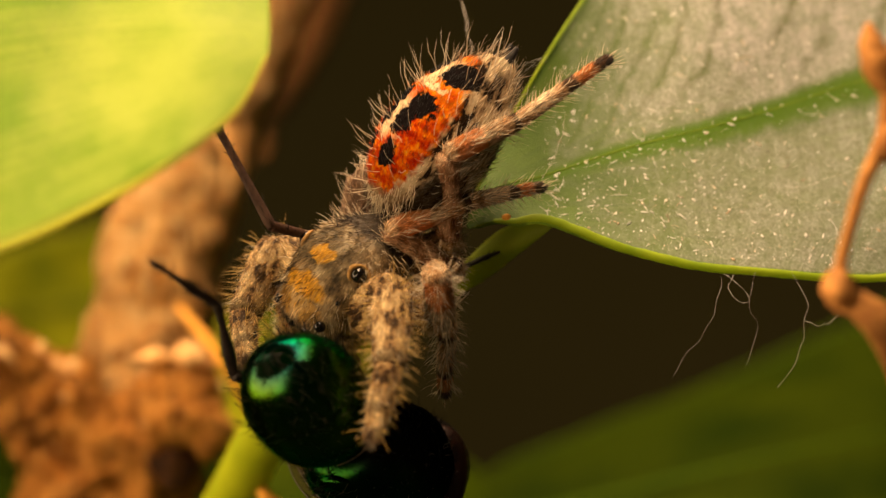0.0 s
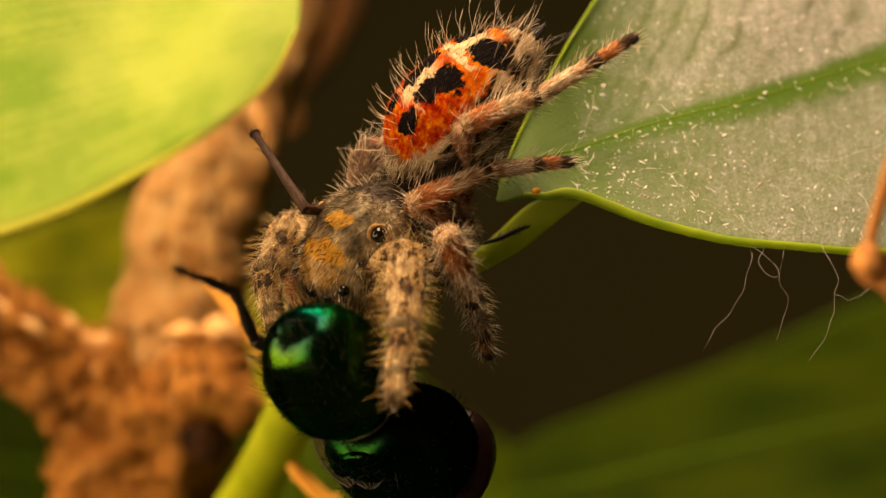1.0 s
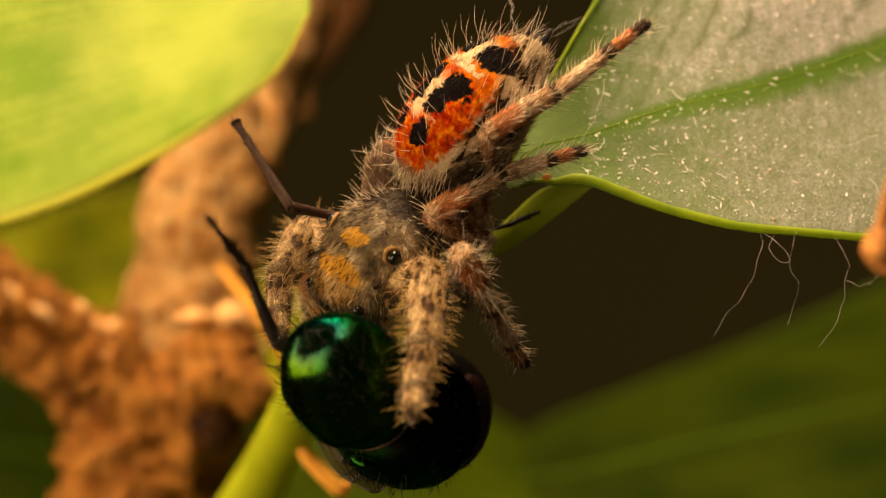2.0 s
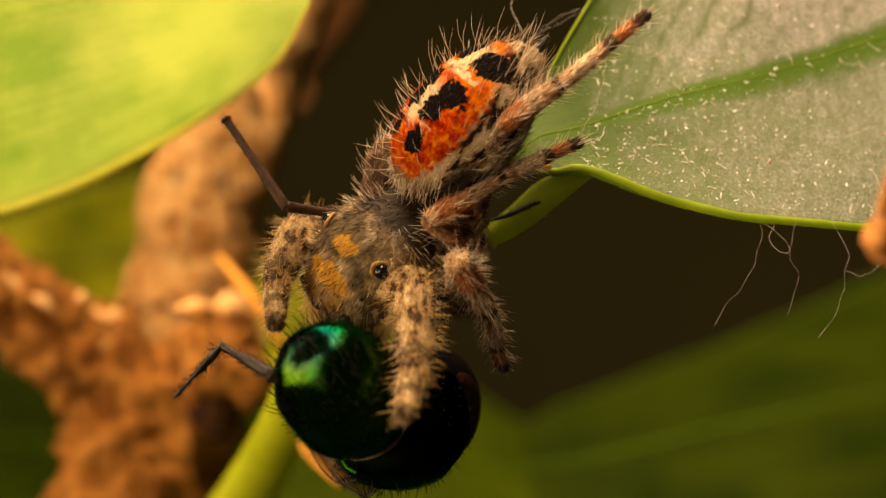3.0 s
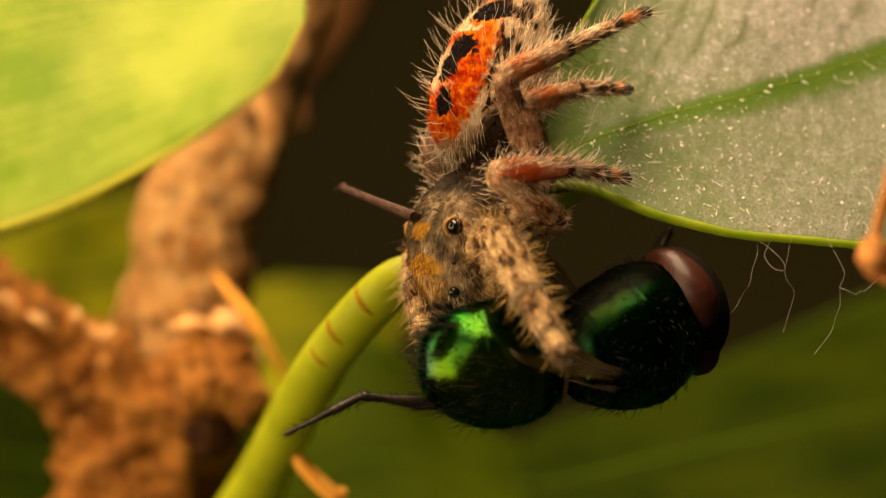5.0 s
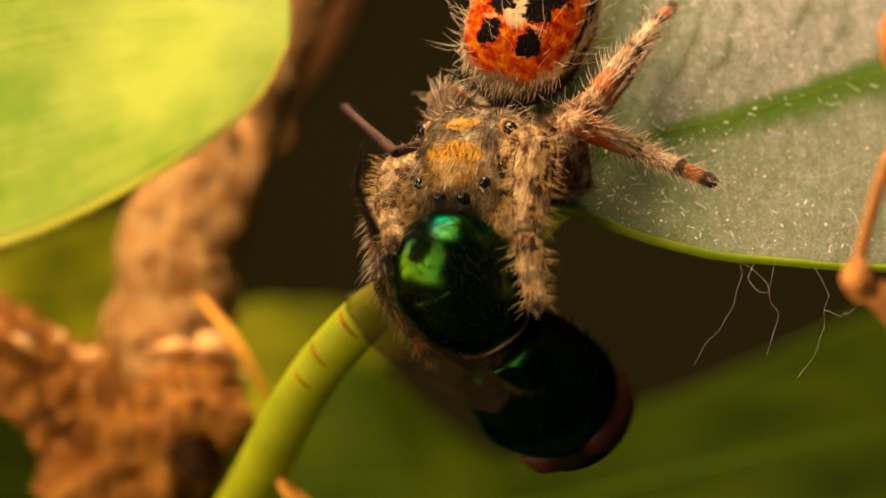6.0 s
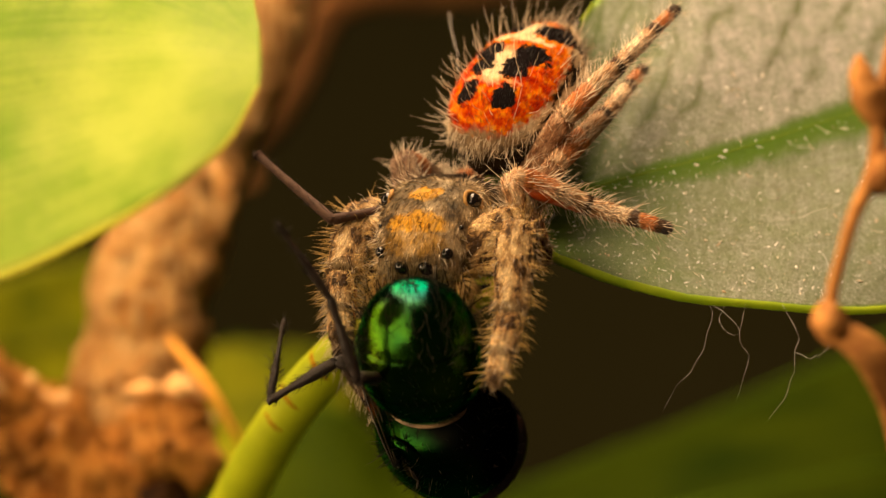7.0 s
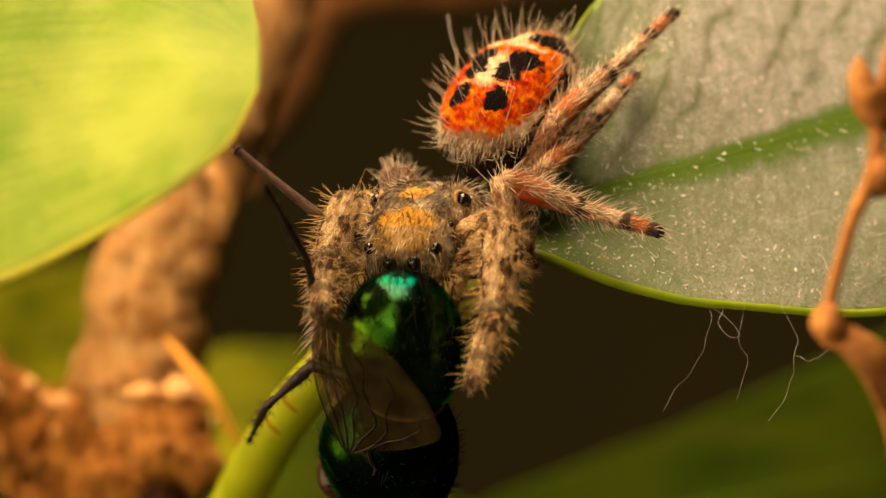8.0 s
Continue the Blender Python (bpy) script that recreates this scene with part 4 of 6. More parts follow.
SPIDER = thing("jumping_spider", "hairy tan jumping spider with red and black abdomen, gripping a fly", "spider")
FLY = thing("green_fly", "dead metallic green fly held in the spider's jaws", "fly")


def spider_body():
    prof = [(-2.4, 0.25, 0.2, -0.4), (-2.25, 0.9, 0.5, -0.4), (-1.8, 1.45, 0.85, -0.3), (-1.0, 1.9, 1.3, -0.05), (0.0, 2.05, 1.55, 0.1), (1.1, 1.88, 1.5, 0.08),
            (2.1, 1.65, 1.3, -0.05), (2.6, 1.5, 1.05, -0.2), (2.72, 0.9, 0.6, -0.3), (2.74, 0.2, 0.15, -0.35)]
    v, f = lathe(prof, 40, 40, 2.6)
    car = link_mesh("carapace", v, f, CARAPACE, SPIDER, "grey-brown hairy carapace with orange patches")
    away = lambda p: (p[:, 2] > -0.6)
    fur("hair", v, f, CARAPACE_HAIR, car, 7000, 0.26, 0.014, (0, 1.0, -0.2), 0.2, 21, away, mess=0.12)
    fur("hair", v, f, CARAPACE_HAIR, car, 2600, 0.34, 0.011, (0, 0.6, -0.5), 0.25, 22, lambda p: (p[:, 2] < 1.15) & (np.abs(p[:, 0]) > 0.9))
    fur("hair", v, f, HAIR_CREAM, car, 900, 0.5, 0.011, (0, 0.6, -0.5), 0.5, 24, lambda p: (p[:, 2] < 1.2) & (np.abs(p[:, 0]) > 0.8))
    fur("hair", v, f, BRISTLE, car, 130, 0.7, 0.012, (0, 0.4, 0.4), 0.8, 23, lambda p: p[:, 2] > 0.6)
    for s in (-1, 1):
        for name, at, to, r in (("eye", (1.70 * s, 0.0, 1.16), (0.86 * s, 0.1, 0.5), 0.29), ("eye", (1.6 * s, 1.25, 1.1), (0.8 * s, 0.2, 0.6), 0.09),
                                ("eye", (1.3 * s, 2.3, 0.85), (0.55 * s, 0.8, 0.2), 0.22), ("eye", (0.48 * s, 2.6, 0.45), (0.05 * s, 1, 0.0), 0.32)):
            ev, ef = dome(r, 0.9)
            e = link_mesh(name, aimed(ev, at, to), ef, EYE_BLACK, SPIDER, "glossy black eye")
            if r == 0.29:
                a = np.linspace(0, 2 * math.pi, 25)[:-1]
                rv, rf = tube([(0.36 * math.cos(k), -0.05, 0.36 * math.sin(k)) for k in list(a) + [a[0]]], [0.04, 0.09, 0.05, 0.11, 0.04], 8, 40, 0.5, 4, 5.0)
                link_mesh("eye_ring", aimed(rv, at, to), rf, EYE_RING, e, "orange-tan ring of scales")
        # jaw and palp
        jv, jf = lathe([(-0.1, 0.5, 0.45, 0.3), (0.3, 0.62, 0.6, 0.1), (0.8, 0.58, 0.6, -0.5), (1.0, 0.48, 0.5, -1.1), (1.0, 0.3, 0.3, -1.5), (0.98, 0.05, 0.05, -1.7)], 18, 18)
        jv = jv + np.array((0.55 * s, 1.75, -0.55))
        jaw = link_mesh("jaw", jv, jf, FANG, SPIDER, "dark hairy jaw")
        fur("hair", jv, jf, HAIR_GREY, jaw, 260, 0.45, 0.016, (0, 0.3, -1), 0.35, 31)
        pv, pf = tube([(1.0 * s, 1.6, -0.6), (1.35 * s, 2.4, -0.5), (1.3 * s, 3.1, -1.0), (1.05 * s, 3.3, -1.8)], [0.36, 0.42, 0.42, 0.3], 14, 24)
        palp = link_mesh("palp", pv, pf, LEG_TAN, SPIDER, "hairy tan palp")
        fur("hair", pv, pf, HAIR_YELLOW, palp, 900, 0.6, 0.016, (0, 0.6, -1), 0.5, 33)
    uv, uf = lathe([(-2.0, 0.3, 0.3, -0.9), (-1.0, 1.2, 0.5, -1.0), (0.5, 1.3, 0.5, -1.0), (1.8, 0.6, 0.35, -0.9)], 20, 16)
    link_mesh("underside", uv, uf, FANG, SPIDER, "dark underside plate")
    pv, pf = tube([(0, -1.9, -0.5), (0, -2.2, -0.45), (0, -2.5, -0.4)], [0.4, 0.3, 0.35], 12, 10)
    link_mesh("waist", pv, pf, FANG, SPIDER, "dark narrow waist")


def spider_abdomen():
    prof = [(0.1, 0.2, 0.2, 0.0), (-0.2, 0.75, 0.6, 0.15), (-0.75, 1.5, 1.2, 0.32), (-1.8, 2.14, 1.8, 0.38), (-3.2, 2.3, 1.95, 0.4), (-4.7, 2.08, 1.75, 0.4),
            (-5.8, 1.55, 1.35, 0.35), (-6.6, 0.9, 0.85, 0.25), (-7.0, 0.5, 0.5, 0.2), (-7.15, 0.1, 0.1, 0.2)]
    v, f = lathe(prof, 44, 44, 2.1)
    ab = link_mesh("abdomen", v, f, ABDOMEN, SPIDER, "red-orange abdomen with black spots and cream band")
    fur("hair", v, f, ABDOMEN_HAIR, ab, 7000, 0.2, 0.013, (0, -1, 0), 0.2, 41)
    flank = lambda p: p[:, 2] < 0.8
    fur("hair", v, f, ABDOMEN_HAIR, ab, 3000, 0.3, 0.011, (0, -1, -0.1), 0.25, 42, flank)
    fur("hair", v, f, HAIR_CREAM, ab, 900, 0.5, 0.010, (0, -1, 0.0), 0.35, 46, lambda p: (p[:, 2] < 0.8) & (p[:, 1] < -2.4))
    fur("hair", v, f, HAIR_CREAM, ab, 4200, 0.42, 0.013, (0, 0.9, -0.3), 0.35, 43, lambda p: (p[:, 1] > -1.5) & (p[:, 2] > 0.6) & (p[:, 2] < 1.25))
    fur("hair", v, f, HAIR_CREAM, ab, 240, 1.0, 0.012, (0, -0.9, 0.3), 0.85, 44, lambda p: p[:, 2] > 0.2)
    fur("hair", v, f, HAIR_GREY, ab, 700, 0.7, 0.014, (0, -1, 0), 0.5, 45, lambda p: p[:, 1] < -5.6)
    for s in (-1, 1):
        sv, sf = tube([(0.22 * s, -6.9, 0.15), (0.25 * s, -7.3, 0.15), (0.28 * s, -7.7, 0.2)], [0.2, 0.17, 0.08], 10, 12)
        sp = link_mesh("spinneret", sv, sf, FOOT, ab, "dark spinneret")
    return ab


spider_body()
ABDOMEN_OB = spider_abdomen()

LEG_MESH = {}


def leg_segment(kind, length, r0, r1, r2):
    """One rigid piece of a leg along y, with its hair; the meshes are shared between alike legs."""
    if kind not in LEG_MESH:
        prof = [(-0.12, 0.3 * r0, 0.3 * r0, 0), (0.05, r0 * 0.9, r0 * 0.9, 0), (length * 0.3, r1, r1 * 1.05, 0.02), (length * 0.7, (r1 + r2) / 2, (r1 + r2) / 2, 0.02),
                (length - 0.1, r2, r2, 0), (length + 0.06, r2 * 0.4, r2 * 0.4, 0)]
        v, f = lathe(prof, 18, 22)
        LEG_MESH[kind] = (v, f)
    return LEG_MESH[kind]


SEGMENTS = {}


def leg(front, lengths, red_share, girth):
    """femur, tibia and foot of one leg as parts of the spider."""
    out = []
    th = girth
    spec = (("femur", 0.42, 0.56 if front else 0.44, 0.42 if front else 0.38, 480, 0.36), ("tibia", 0.38, 0.38, 0.29, 420, 0.36), ("foot", 0.27, 0.24, 0.17, 330, 0.3))
    for k, (name, r0, r1, r2, count, hl) in enumerate(spec):
        key = (name, front, lengths[k], red_share)
        if key not in SEGMENTS:
            skin, coat = leg_skin(name, front, lengths[k], False, red_share), leg_skin(name, front, lengths[k], True, red_share)
            v, f = leg_segment(key, lengths[k], r0 * th, r1 * th, r2 * th)
            seg = link_mesh(name, v, f, skin, SPIDER)
            over = None if front or name == "femur" else (lambda p: p[:, 0] - 0.6 * p[:, 2] < 0.33 * girth)
            if front:
                made = [fur("hair", v, f, coat, seg, int(5.5 * count * th), 0.17, 0.011, (0, 1, 0), 0.08, 51 + k, curl=0.05, mess=0.07),
                        fur("hair", v, f, HAIR_CREAM, seg, int(0.2 * count * th), 0.36, 0.009, (0, 1, 0), 0.5, 61 + k, mess=0.1),
                        fur("hair", v, f, HAIR_YELLOW, seg, int((0.14, 0.34, 0.4)[k] * count * th), (0.5, 0.72, 0.6)[k], 0.011, (0, 1, 0), 0.85, 71 + k,
                            lambda p: np.abs(p[:, 0]) > 0.3, 0.15, mess=0.08)]
            else:
                made = [fur("hair", v, f, coat, seg, int(5.5 * count * th), 0.2, 0.012, (0, 1, 0), 0.1, 51 + k, over, 0.1, mess=0.09),
                        fur("hair", v, f, HAIR_CREAM, seg, int((0.16, 0.36, 0.36)[k] * count * th), hl * 1.6 * th, 0.011, (0, 1, 0), 0.6, 61 + k, over, mess=0.05)]
            if name == "foot":
                pv, pf = lathe([(lengths[k] - 0.3, 0.1, 0.1, 0), (lengths[k] - 0.2, r2 * th * 1.05, r2 * th * 1.05, -0.02), (lengths[k] + 0.02, r2 * th * 1.05, r2 * th * 1.0, -0.04), (lengths[k] + 0.16, 0.08, 0.08, -0.05)], 14, 12)
                if front:
                    pv = (pv - (0, lengths[k], 0)) * np.array((0.6, 0.7, 0.6)) + (0, lengths[k] - 0.12, 0)
                made.append(link_mesh("foot_pad", pv, pf, FOOT, seg, "black foot pad"))
                made.append(fur("hair", pv, pf, BRISTLE, seg, 50, 0.06, 0.009, (0, 1, -0.3), 0.3, 66))
            SEGMENTS[key] = (seg, made)
        else:
            src, parts = SEGMENTS[key]
            seg = place(name, src.data, SPIDER)
            for m in parts:
                place(m.name.split(".")[0], m.data, seg, m.get("label", ""), m.get("kind", ""))
        out.append(seg)
    return out


SHORT, LONG, FRONT, REACH, MIDDLE, STRIDE = (2.7, 3.1, 3.0), (2.9, 3.2, 3.8), (2.6, 3.4, 2.7), (4.2, 2.9, 3.9), (3.3, 3.1, 3.0), (3.2, 3.1, 3.0)
LEGS = [  # hip in the spider's space, lengths, pieces
    ("L1", (-1.3, 1.0, -0.7), FRONT), ("L2", (-3.0, -0.5, -2.1), MIDDLE), ("L3", (-1.6, -2.2, -2.4), STRIDE), ("L4", (-1.3, -2.9, -1.8), REACH),
    ("R1", (1.3, 1.0, -0.7), FRONT), ("R2", (1.5, 0.2, -0.8), SHORT), ("R3", (1.5, -0.6, -0.8), SHORT), ("R4", (1.3, -1.4, -0.7), LONG)]


def hip_joint(hip):
    """The short thick first joint of a leg, with its fringe of hair."""
    s = 1 if hip[0] > 0 else -1
    root = (0.9 * s, max(hip[1] * 0.75, -1.6), -0.9)
    mid = (hip[0] * 0.5 + 0.5 * s, (hip[1] + root[1]) / 2, (hip[2] + root[2]) / 2 - 0.1)
    v, f = tube([root, mid, hip, (hip[0] + 0.2 * s, hip[1], hip[2] - 0.45)], [0.55, 0.66, 0.62, 0.25], 16, 20, 0.06, 3, 1.5)
    ob = link_mesh("hip_joint", v, f, LEG_TAN, SPIDER, "hairy tan hip joint")
    fur("hair", v, f, HAIR_TAN, ob, 700, 0.3, 0.011, (0.8 * s, 0, -0.4), 0.35, 57)
    fur("hair", v, f, HAIR_CREAM, ob, 120, 0.36, 0.009, (0.8 * s, 0, -0.3), 0.4, 58)


for leg_name, hip_at, _ in LEGS:
    hip_joint(hip_at)
LEG_PARTS = {n: leg(n[1] == "1", ln, {"L2": 0.95, "L3": 0.3, "L4": 0.3}.get(n, 0.0), {"1": 1.92, "2": 1.22}.get(n[1], 1.08)) for n, hip, ln in LEGS}


# ---------------------------------------------------------------- the fly
def plates(v, seams, proud, dent):
    """Overlapping plates: each rises towards its rear edge and steps down behind it; the skin is slightly sunken in places."""
    y = v[:, 1]
    cuts = np.array(sorted(seams))
    k = np.ones(len(v))
    for c in cuts:
        ahead = y - c
        k += np.where(ahead > 0, proud * np.exp(-ahead / 0.35), -0.6 * proud * np.exp(ahead / 0.12))
    for i, q in enumerate(v):
        k[i] += dent * (noise.noise(Vector(q) * 0.55) + 0.35 * noise.noise(Vector(q) * 1.4))
    out = v.copy()
    out[:, 0] *= k
    out[:, 2] *= k
    return out


def fly_body():
    prof = [(-5.3, 0.1, 0.1, -0.1), (-5.15, 0.9, 0.85, -0.1), (-4.4, 1.75, 1.65, -0.1), (-3.0, 2.25, 2.1, -0.05), (-1.6, 2.25, 2.05, 0.0), (-0.6, 1.75, 1.55, 0.0), (0.0, 0.9, 0.8, 0.0), (0.2, 0.2, 0.2, 0)]
    v, f = lathe(prof, 56, 150)
    v = plates(v, ABDOMEN_SEAMS, 0.008, 0.06)
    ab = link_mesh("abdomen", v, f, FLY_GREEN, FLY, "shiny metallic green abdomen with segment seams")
    fur("bristles", v, f, BRISTLE, ab, 900, 0.28, 0.012, (0, -1, 0), 0.4, 71)
    fur("bristles", v, f, BRISTLE, ab, 380, 0.9, 0.019, (0, -1, 0), 0.6, 72, lambda p: p[:, 1] < -3.0)
    bv, bf = lathe([(-0.35, 1.15, 1.0, 0), (-0.22, 1.46, 1.27, 0), (-0.08, 1.34, 1.16, 0), (-0.02, 1.0, 0.9, 0)], 30, 10)
    link_mesh("waist_band", bv, bf, FLY_BAND, FLY, "pale tan band")
    prof = [(-0.1, 0.4, 0.4, 0.1), (0.15, 1.5, 1.4, 0.15), (1.2, 2.25, 2.15, 0.2), (2.7, 2.6, 2.45, 0.2), (4.0, 2.45, 2.3, 0.15), (4.9, 1.8, 1.7, 0.05), (5.2, 0.5, 0.5, 0)]
    v, f = lathe(prof, 48, 120)
    v = plates(v, THORAX_SEAMS, 0.01, 0.06)
    th = link_mesh("thorax", v, f, FLY_SHADED, FLY, "green bristly thorax, darkened for shade")
    fur("bristles", v, f, BRISTLE, th, 700, 0.4, 0.014, (0, -1, 0), 0.55, 73)
    sv, sf = lathe([(-0.5, 0.1, 0.1, 0), (-0.35, 0.5, 0.2, 0), (0.1, 0.95, 0.36, 0), (0.6, 1.15, 0.4, 0), (0.9, 0.9, 0.2, -0.1)], 24, 20)
    link_mesh("scutellum", sv + np.array((0, 0.35, 1.55)), sf, FLY_SHADED, th, "small green shield plate")
    fur("bristles", sv + np.array((0, 0.35, 1.55)), sf, BRISTLE, th, 60, 0.9, 0.02, (0, -1, 0.2), 0.6, 74)
    v, f = lathe([(4.3, 0.5, 0.5, -0.1), (4.5, 1.8, 1.7, -0.1), (5.2, 2.3, 2.15, -0.1), (5.9, 2.1, 2.0, -0.15), (6.5, 1.3, 1.3, -0.2), (6.7, 0.2, 0.2, -0.2)], 28, 24)
    hd = link_mesh("head", v, f, FLY_HEAD, th, "dark bristly head")
    for s in (-1, 1):
        ev, ef = lathe([(-1.0, 0.1, 0.1, 0), (-0.85, 0.5, 0.8, 0), (-0.2, 0.9, 1.6, 0), (0.45, 0.85, 1.5, 0), (0.95, 0.4, 0.7, 0), (1.05, 0.1, 0.1, 0)], 24, 20)
        link_mesh("eye", ev * np.array((1.5, 1.12, 1.2)) + np.array((1.05 * s, 5.0, 0.1)), ef, FLY_EYE, th, "large brick-red eye")
    return th


FLY_THORAX = fly_body()


def fly_leg_parts():
    out = []
    for k, (ln, r0, r1) in enumerate(((3.6, 0.3, 0.26), (3.0, 0.22, 0.16), (3.2, 0.15, 0.09))):
        key = ("fly_leg", k)
        if key not in SEGMENTS:
            prof = [(-0.2, r0 * 0.1, r0 * 0.1, 0), (-0.1, r0 * 0.6, r0 * 0.6, 0), (0.1, r0 * 0.85, r0 * 0.85, 0), (ln * 0.35, r0, r0, 0), (ln * 0.7, r1 * 0.8, r1 * 0.8, 0), (ln - 0.15, r1, r1, 0), (ln + 0.03, r1 * 0.7, r1 * 0.7, 0), (ln + 0.1, r1 * 0.1, r1 * 0.1, 0)]
            v, f = lathe(prof, 12, 26)
            seg = link_mesh(("fly_thigh", "fly_shin", "fly_foot")[k], v, f, FLY_LEG, FLY)
            SEGMENTS[key] = (seg, [fur("bristles", v, f, BRISTLE, seg, 170, 0.32, 0.012, (0, 1, 0), 0.45, 80 + k)])
        else:
            src, parts = SEGMENTS[key]
            seg = place(src.name.split(".")[0], src.data, FLY)
            for m in parts:
                place(m.name.split(".")[0], m.data, seg, "", m.get("kind", ""))
        out.append(seg)
    return out


FLY_LEGS = [("A", (0.9, -1.0, -0.8)), ("C", (0.5, 0.3, -0.5))]
FLY_LEG_PARTS = {n: fly_leg_parts() for n, hip in FLY_LEGS}
LOOSE = thing("loose_fly_leg", "torn brown fly leg caught behind the spider", "fly leg")


def loose_leg():
    out = []
    for k, (ln, r0, r1) in enumerate(((2.4, 0.19, 0.2), (4.2, 0.2, 0.15))):
        prof = [(-0.05, r0 * 0.5, r0 * 0.5, 0), (0.08, r0, r0, 0), (ln * 0.5, (r0 + r1) * 0.45, (r0 + r1) * 0.45, 0), (ln - 0.3, r1, r1, 0), (ln - 0.05, r1 * (1.5 if k else 1.0), r1 * (1.4 if k else 1.0), 0), (ln + 0.08, r1 * 0.4, r1 * 0.4, 0)]
        v, f = lathe(prof, 10, 20)
        seg = link_mesh(("thigh", "shin")[k], v, f, LEG_BROWN, LOOSE)
        fur("bristles", v, f, BRISTLE, seg, 170, 0.26, 0.010, (0, 1, 0), 0.4, 90 + k)
        out.append(seg)
    return out


LOOSE_PARTS = loose_leg()


def fly_wing(side):
    """A clear brown wing with veins; it lies along y from its root."""
    nu, nv, V, uv = 24, 12, [], []
    for i in range(nu):
        u = i / (nu - 1)
        front = 1.1 * math.sin(math.pi * min(1, u * 0.95 + 0.05)) ** 0.5
        back = float(np.interp(u, (0, 0.08, 0.2, 0.28, 0.5, 0.75, 0.92, 1), (0.35, 1.9, 3.35, 3.6, 3.2, 2.2, 1.1, 0.1)))
        for j in range(nv):
            s = j / (nv - 1)
            V.append((side * (-front + (front + back) * s), 7.0 * u, 0.12 * math.sin(5 * s) + 0.25 * u * u))
            uv.append((u, s))
    F = [(i * nv + j, i * nv + j + 1, (i + 1) * nv + j + 1, (i + 1) * nv + j) for i in range(nu - 1) for j in range(nv - 1)]
    wing = link_mesh("wing", V, F, WING, FLY, "clear brown veined wing", uvs=uv)
    solid = wing.modifiers.new("thickness", "SOLIDIFY")
    solid.thickness = 0.02 * MM
    g = np.array(V).reshape(nu, nv, 3)
    for a, b, c in ((0, 0, 23), (1, 1, 21), (2, 2, 23), (3, 4, 21), (4, 6, 19), (5, 8, 15), (6, 10, 9)):
        pts = [g[int(c * k / 6), int(round(a + (b - a) * k / 6))] + (0, 0, 0.01) for k in range(7)]
        v, f = tube(pts, [0.04, 0.022, 0.014], 6, 24)
        link_mesh("wing_vein", v, f, FLY_LEG, wing, "dark wing vein")
    return wing


WINGS = {"left": fly_wing(-1), "right": fly_wing(1)}


# ---------------------------------------------------------------- what moves
SPIDER_ROWS = [
    (0, (-1.8, 0, 0.93), (-61, -23, 127.7)),
    (0.5, (-1.77, 0, 0.92), (-62.3, -23.8, 128.3)),
    (1.0, (-2.34, 0, 1.19), (-60.8, -15.2, 133)),
    (2.5, (-2.13, 0, -0.18), (-71.1, -27.2, 136.9)),
    (3.0, (-2.42, 0, -0.23), (-73.1, -32.8, 132.6)),
    (3.5, (-2.13, 0, -0.07), (-69.5, -16.3, 120.8)),
    (3.6, (-0.86, 0, -0.67), (-78.2, -13.1, 146.7)),
    (3.7, (-0.05, 0, -0.49), (-84.2, -1.5, 139.2)),
    (3.9, (0.48, 0, 0.03), (-95.2, -3.7, 119.5)),
    (4.5, (0.72, 0, 0.22), (-91.3, 6.8, 120.5)),
    (5.8, (1.09, 0, 4.13), (-71.6, -16.3, 117)),
    (6.0, (2.04, 0, 4.84), (-47.7, 0.5, 153.5)),
    (6.2, (2.02, 0, 4.68), (-45.1, 0.1, 153.3)),
    (6.5, (1.65, 0, 3.74), (-44, -2.1, 153.7)),
    (7.0, (1.74, 0, 3.86), (-47.9, -1.3, 154.3)),
    (7.5, (1.65, 0, 3.8), (-45.1, -1.9, 156.9)),
    (8.0, (1.35, 0, 3.83), (-40.6, -0.4, 155.8)),
]
ABDOMEN_ROWS = [
    (0, (-55.9, -14.6, 109.5), (-0.02, -2.34, -0.02)),
    (0.5, (-55.6, -14, 109.4), (-0.02, -2.33, -0.02)),
    (1.0, (-53.7, -23.6, 114.2), (-0.03, -2.41, -0.03)),
    (2.5, (-56.3, -19.1, 114.1), (-0.01, -2.36, -0)),
    (3.0, (-56, -22.3, 113.4), (-0.01, -2.36, -0)),
    (3.5, (-56.9, -19.1, 113.2), (0, -2.31, 0.01)),
    (3.6, (-59.8, -8.5, 124.9), (-0.04, -2.42, -0.02)),
    (3.7, (-62.5, -1, 122), (-0.05, -2.3, -0.05)),
    (3.9, (-66.9, 3.4, 114.6), (-0.05, -2.25, -0.07)),
    (4.5, (-68.3, 1.6, 113.2), (-0.04, -2.29, -0.09)),
    (5.8, (-67.6, 13.6, 106.3), (-0.24, -1.77, -0.28)),
    (6.0, (-66.5, -17.5, 160.9), (-0.05, -2.43, -0.01)),
    (6.2, (-57.1, -14.8, 151.9), (-0.17, -2.63, 0.12)),
    (6.5, (-48.9, -13.7, 149), (-0.38, -2.92, 0.25)),
    (7.0, (-47, -7.4, 145.3), (-0.68, -2.79, -0.1)),
    (7.5, (-44.6, -5.5, 145.7), (-0.75, -2.94, 0.07)),
    (8.0, (-43.6, -6.7, 145.8), (-0.75, -2.96, 0.13)),
]
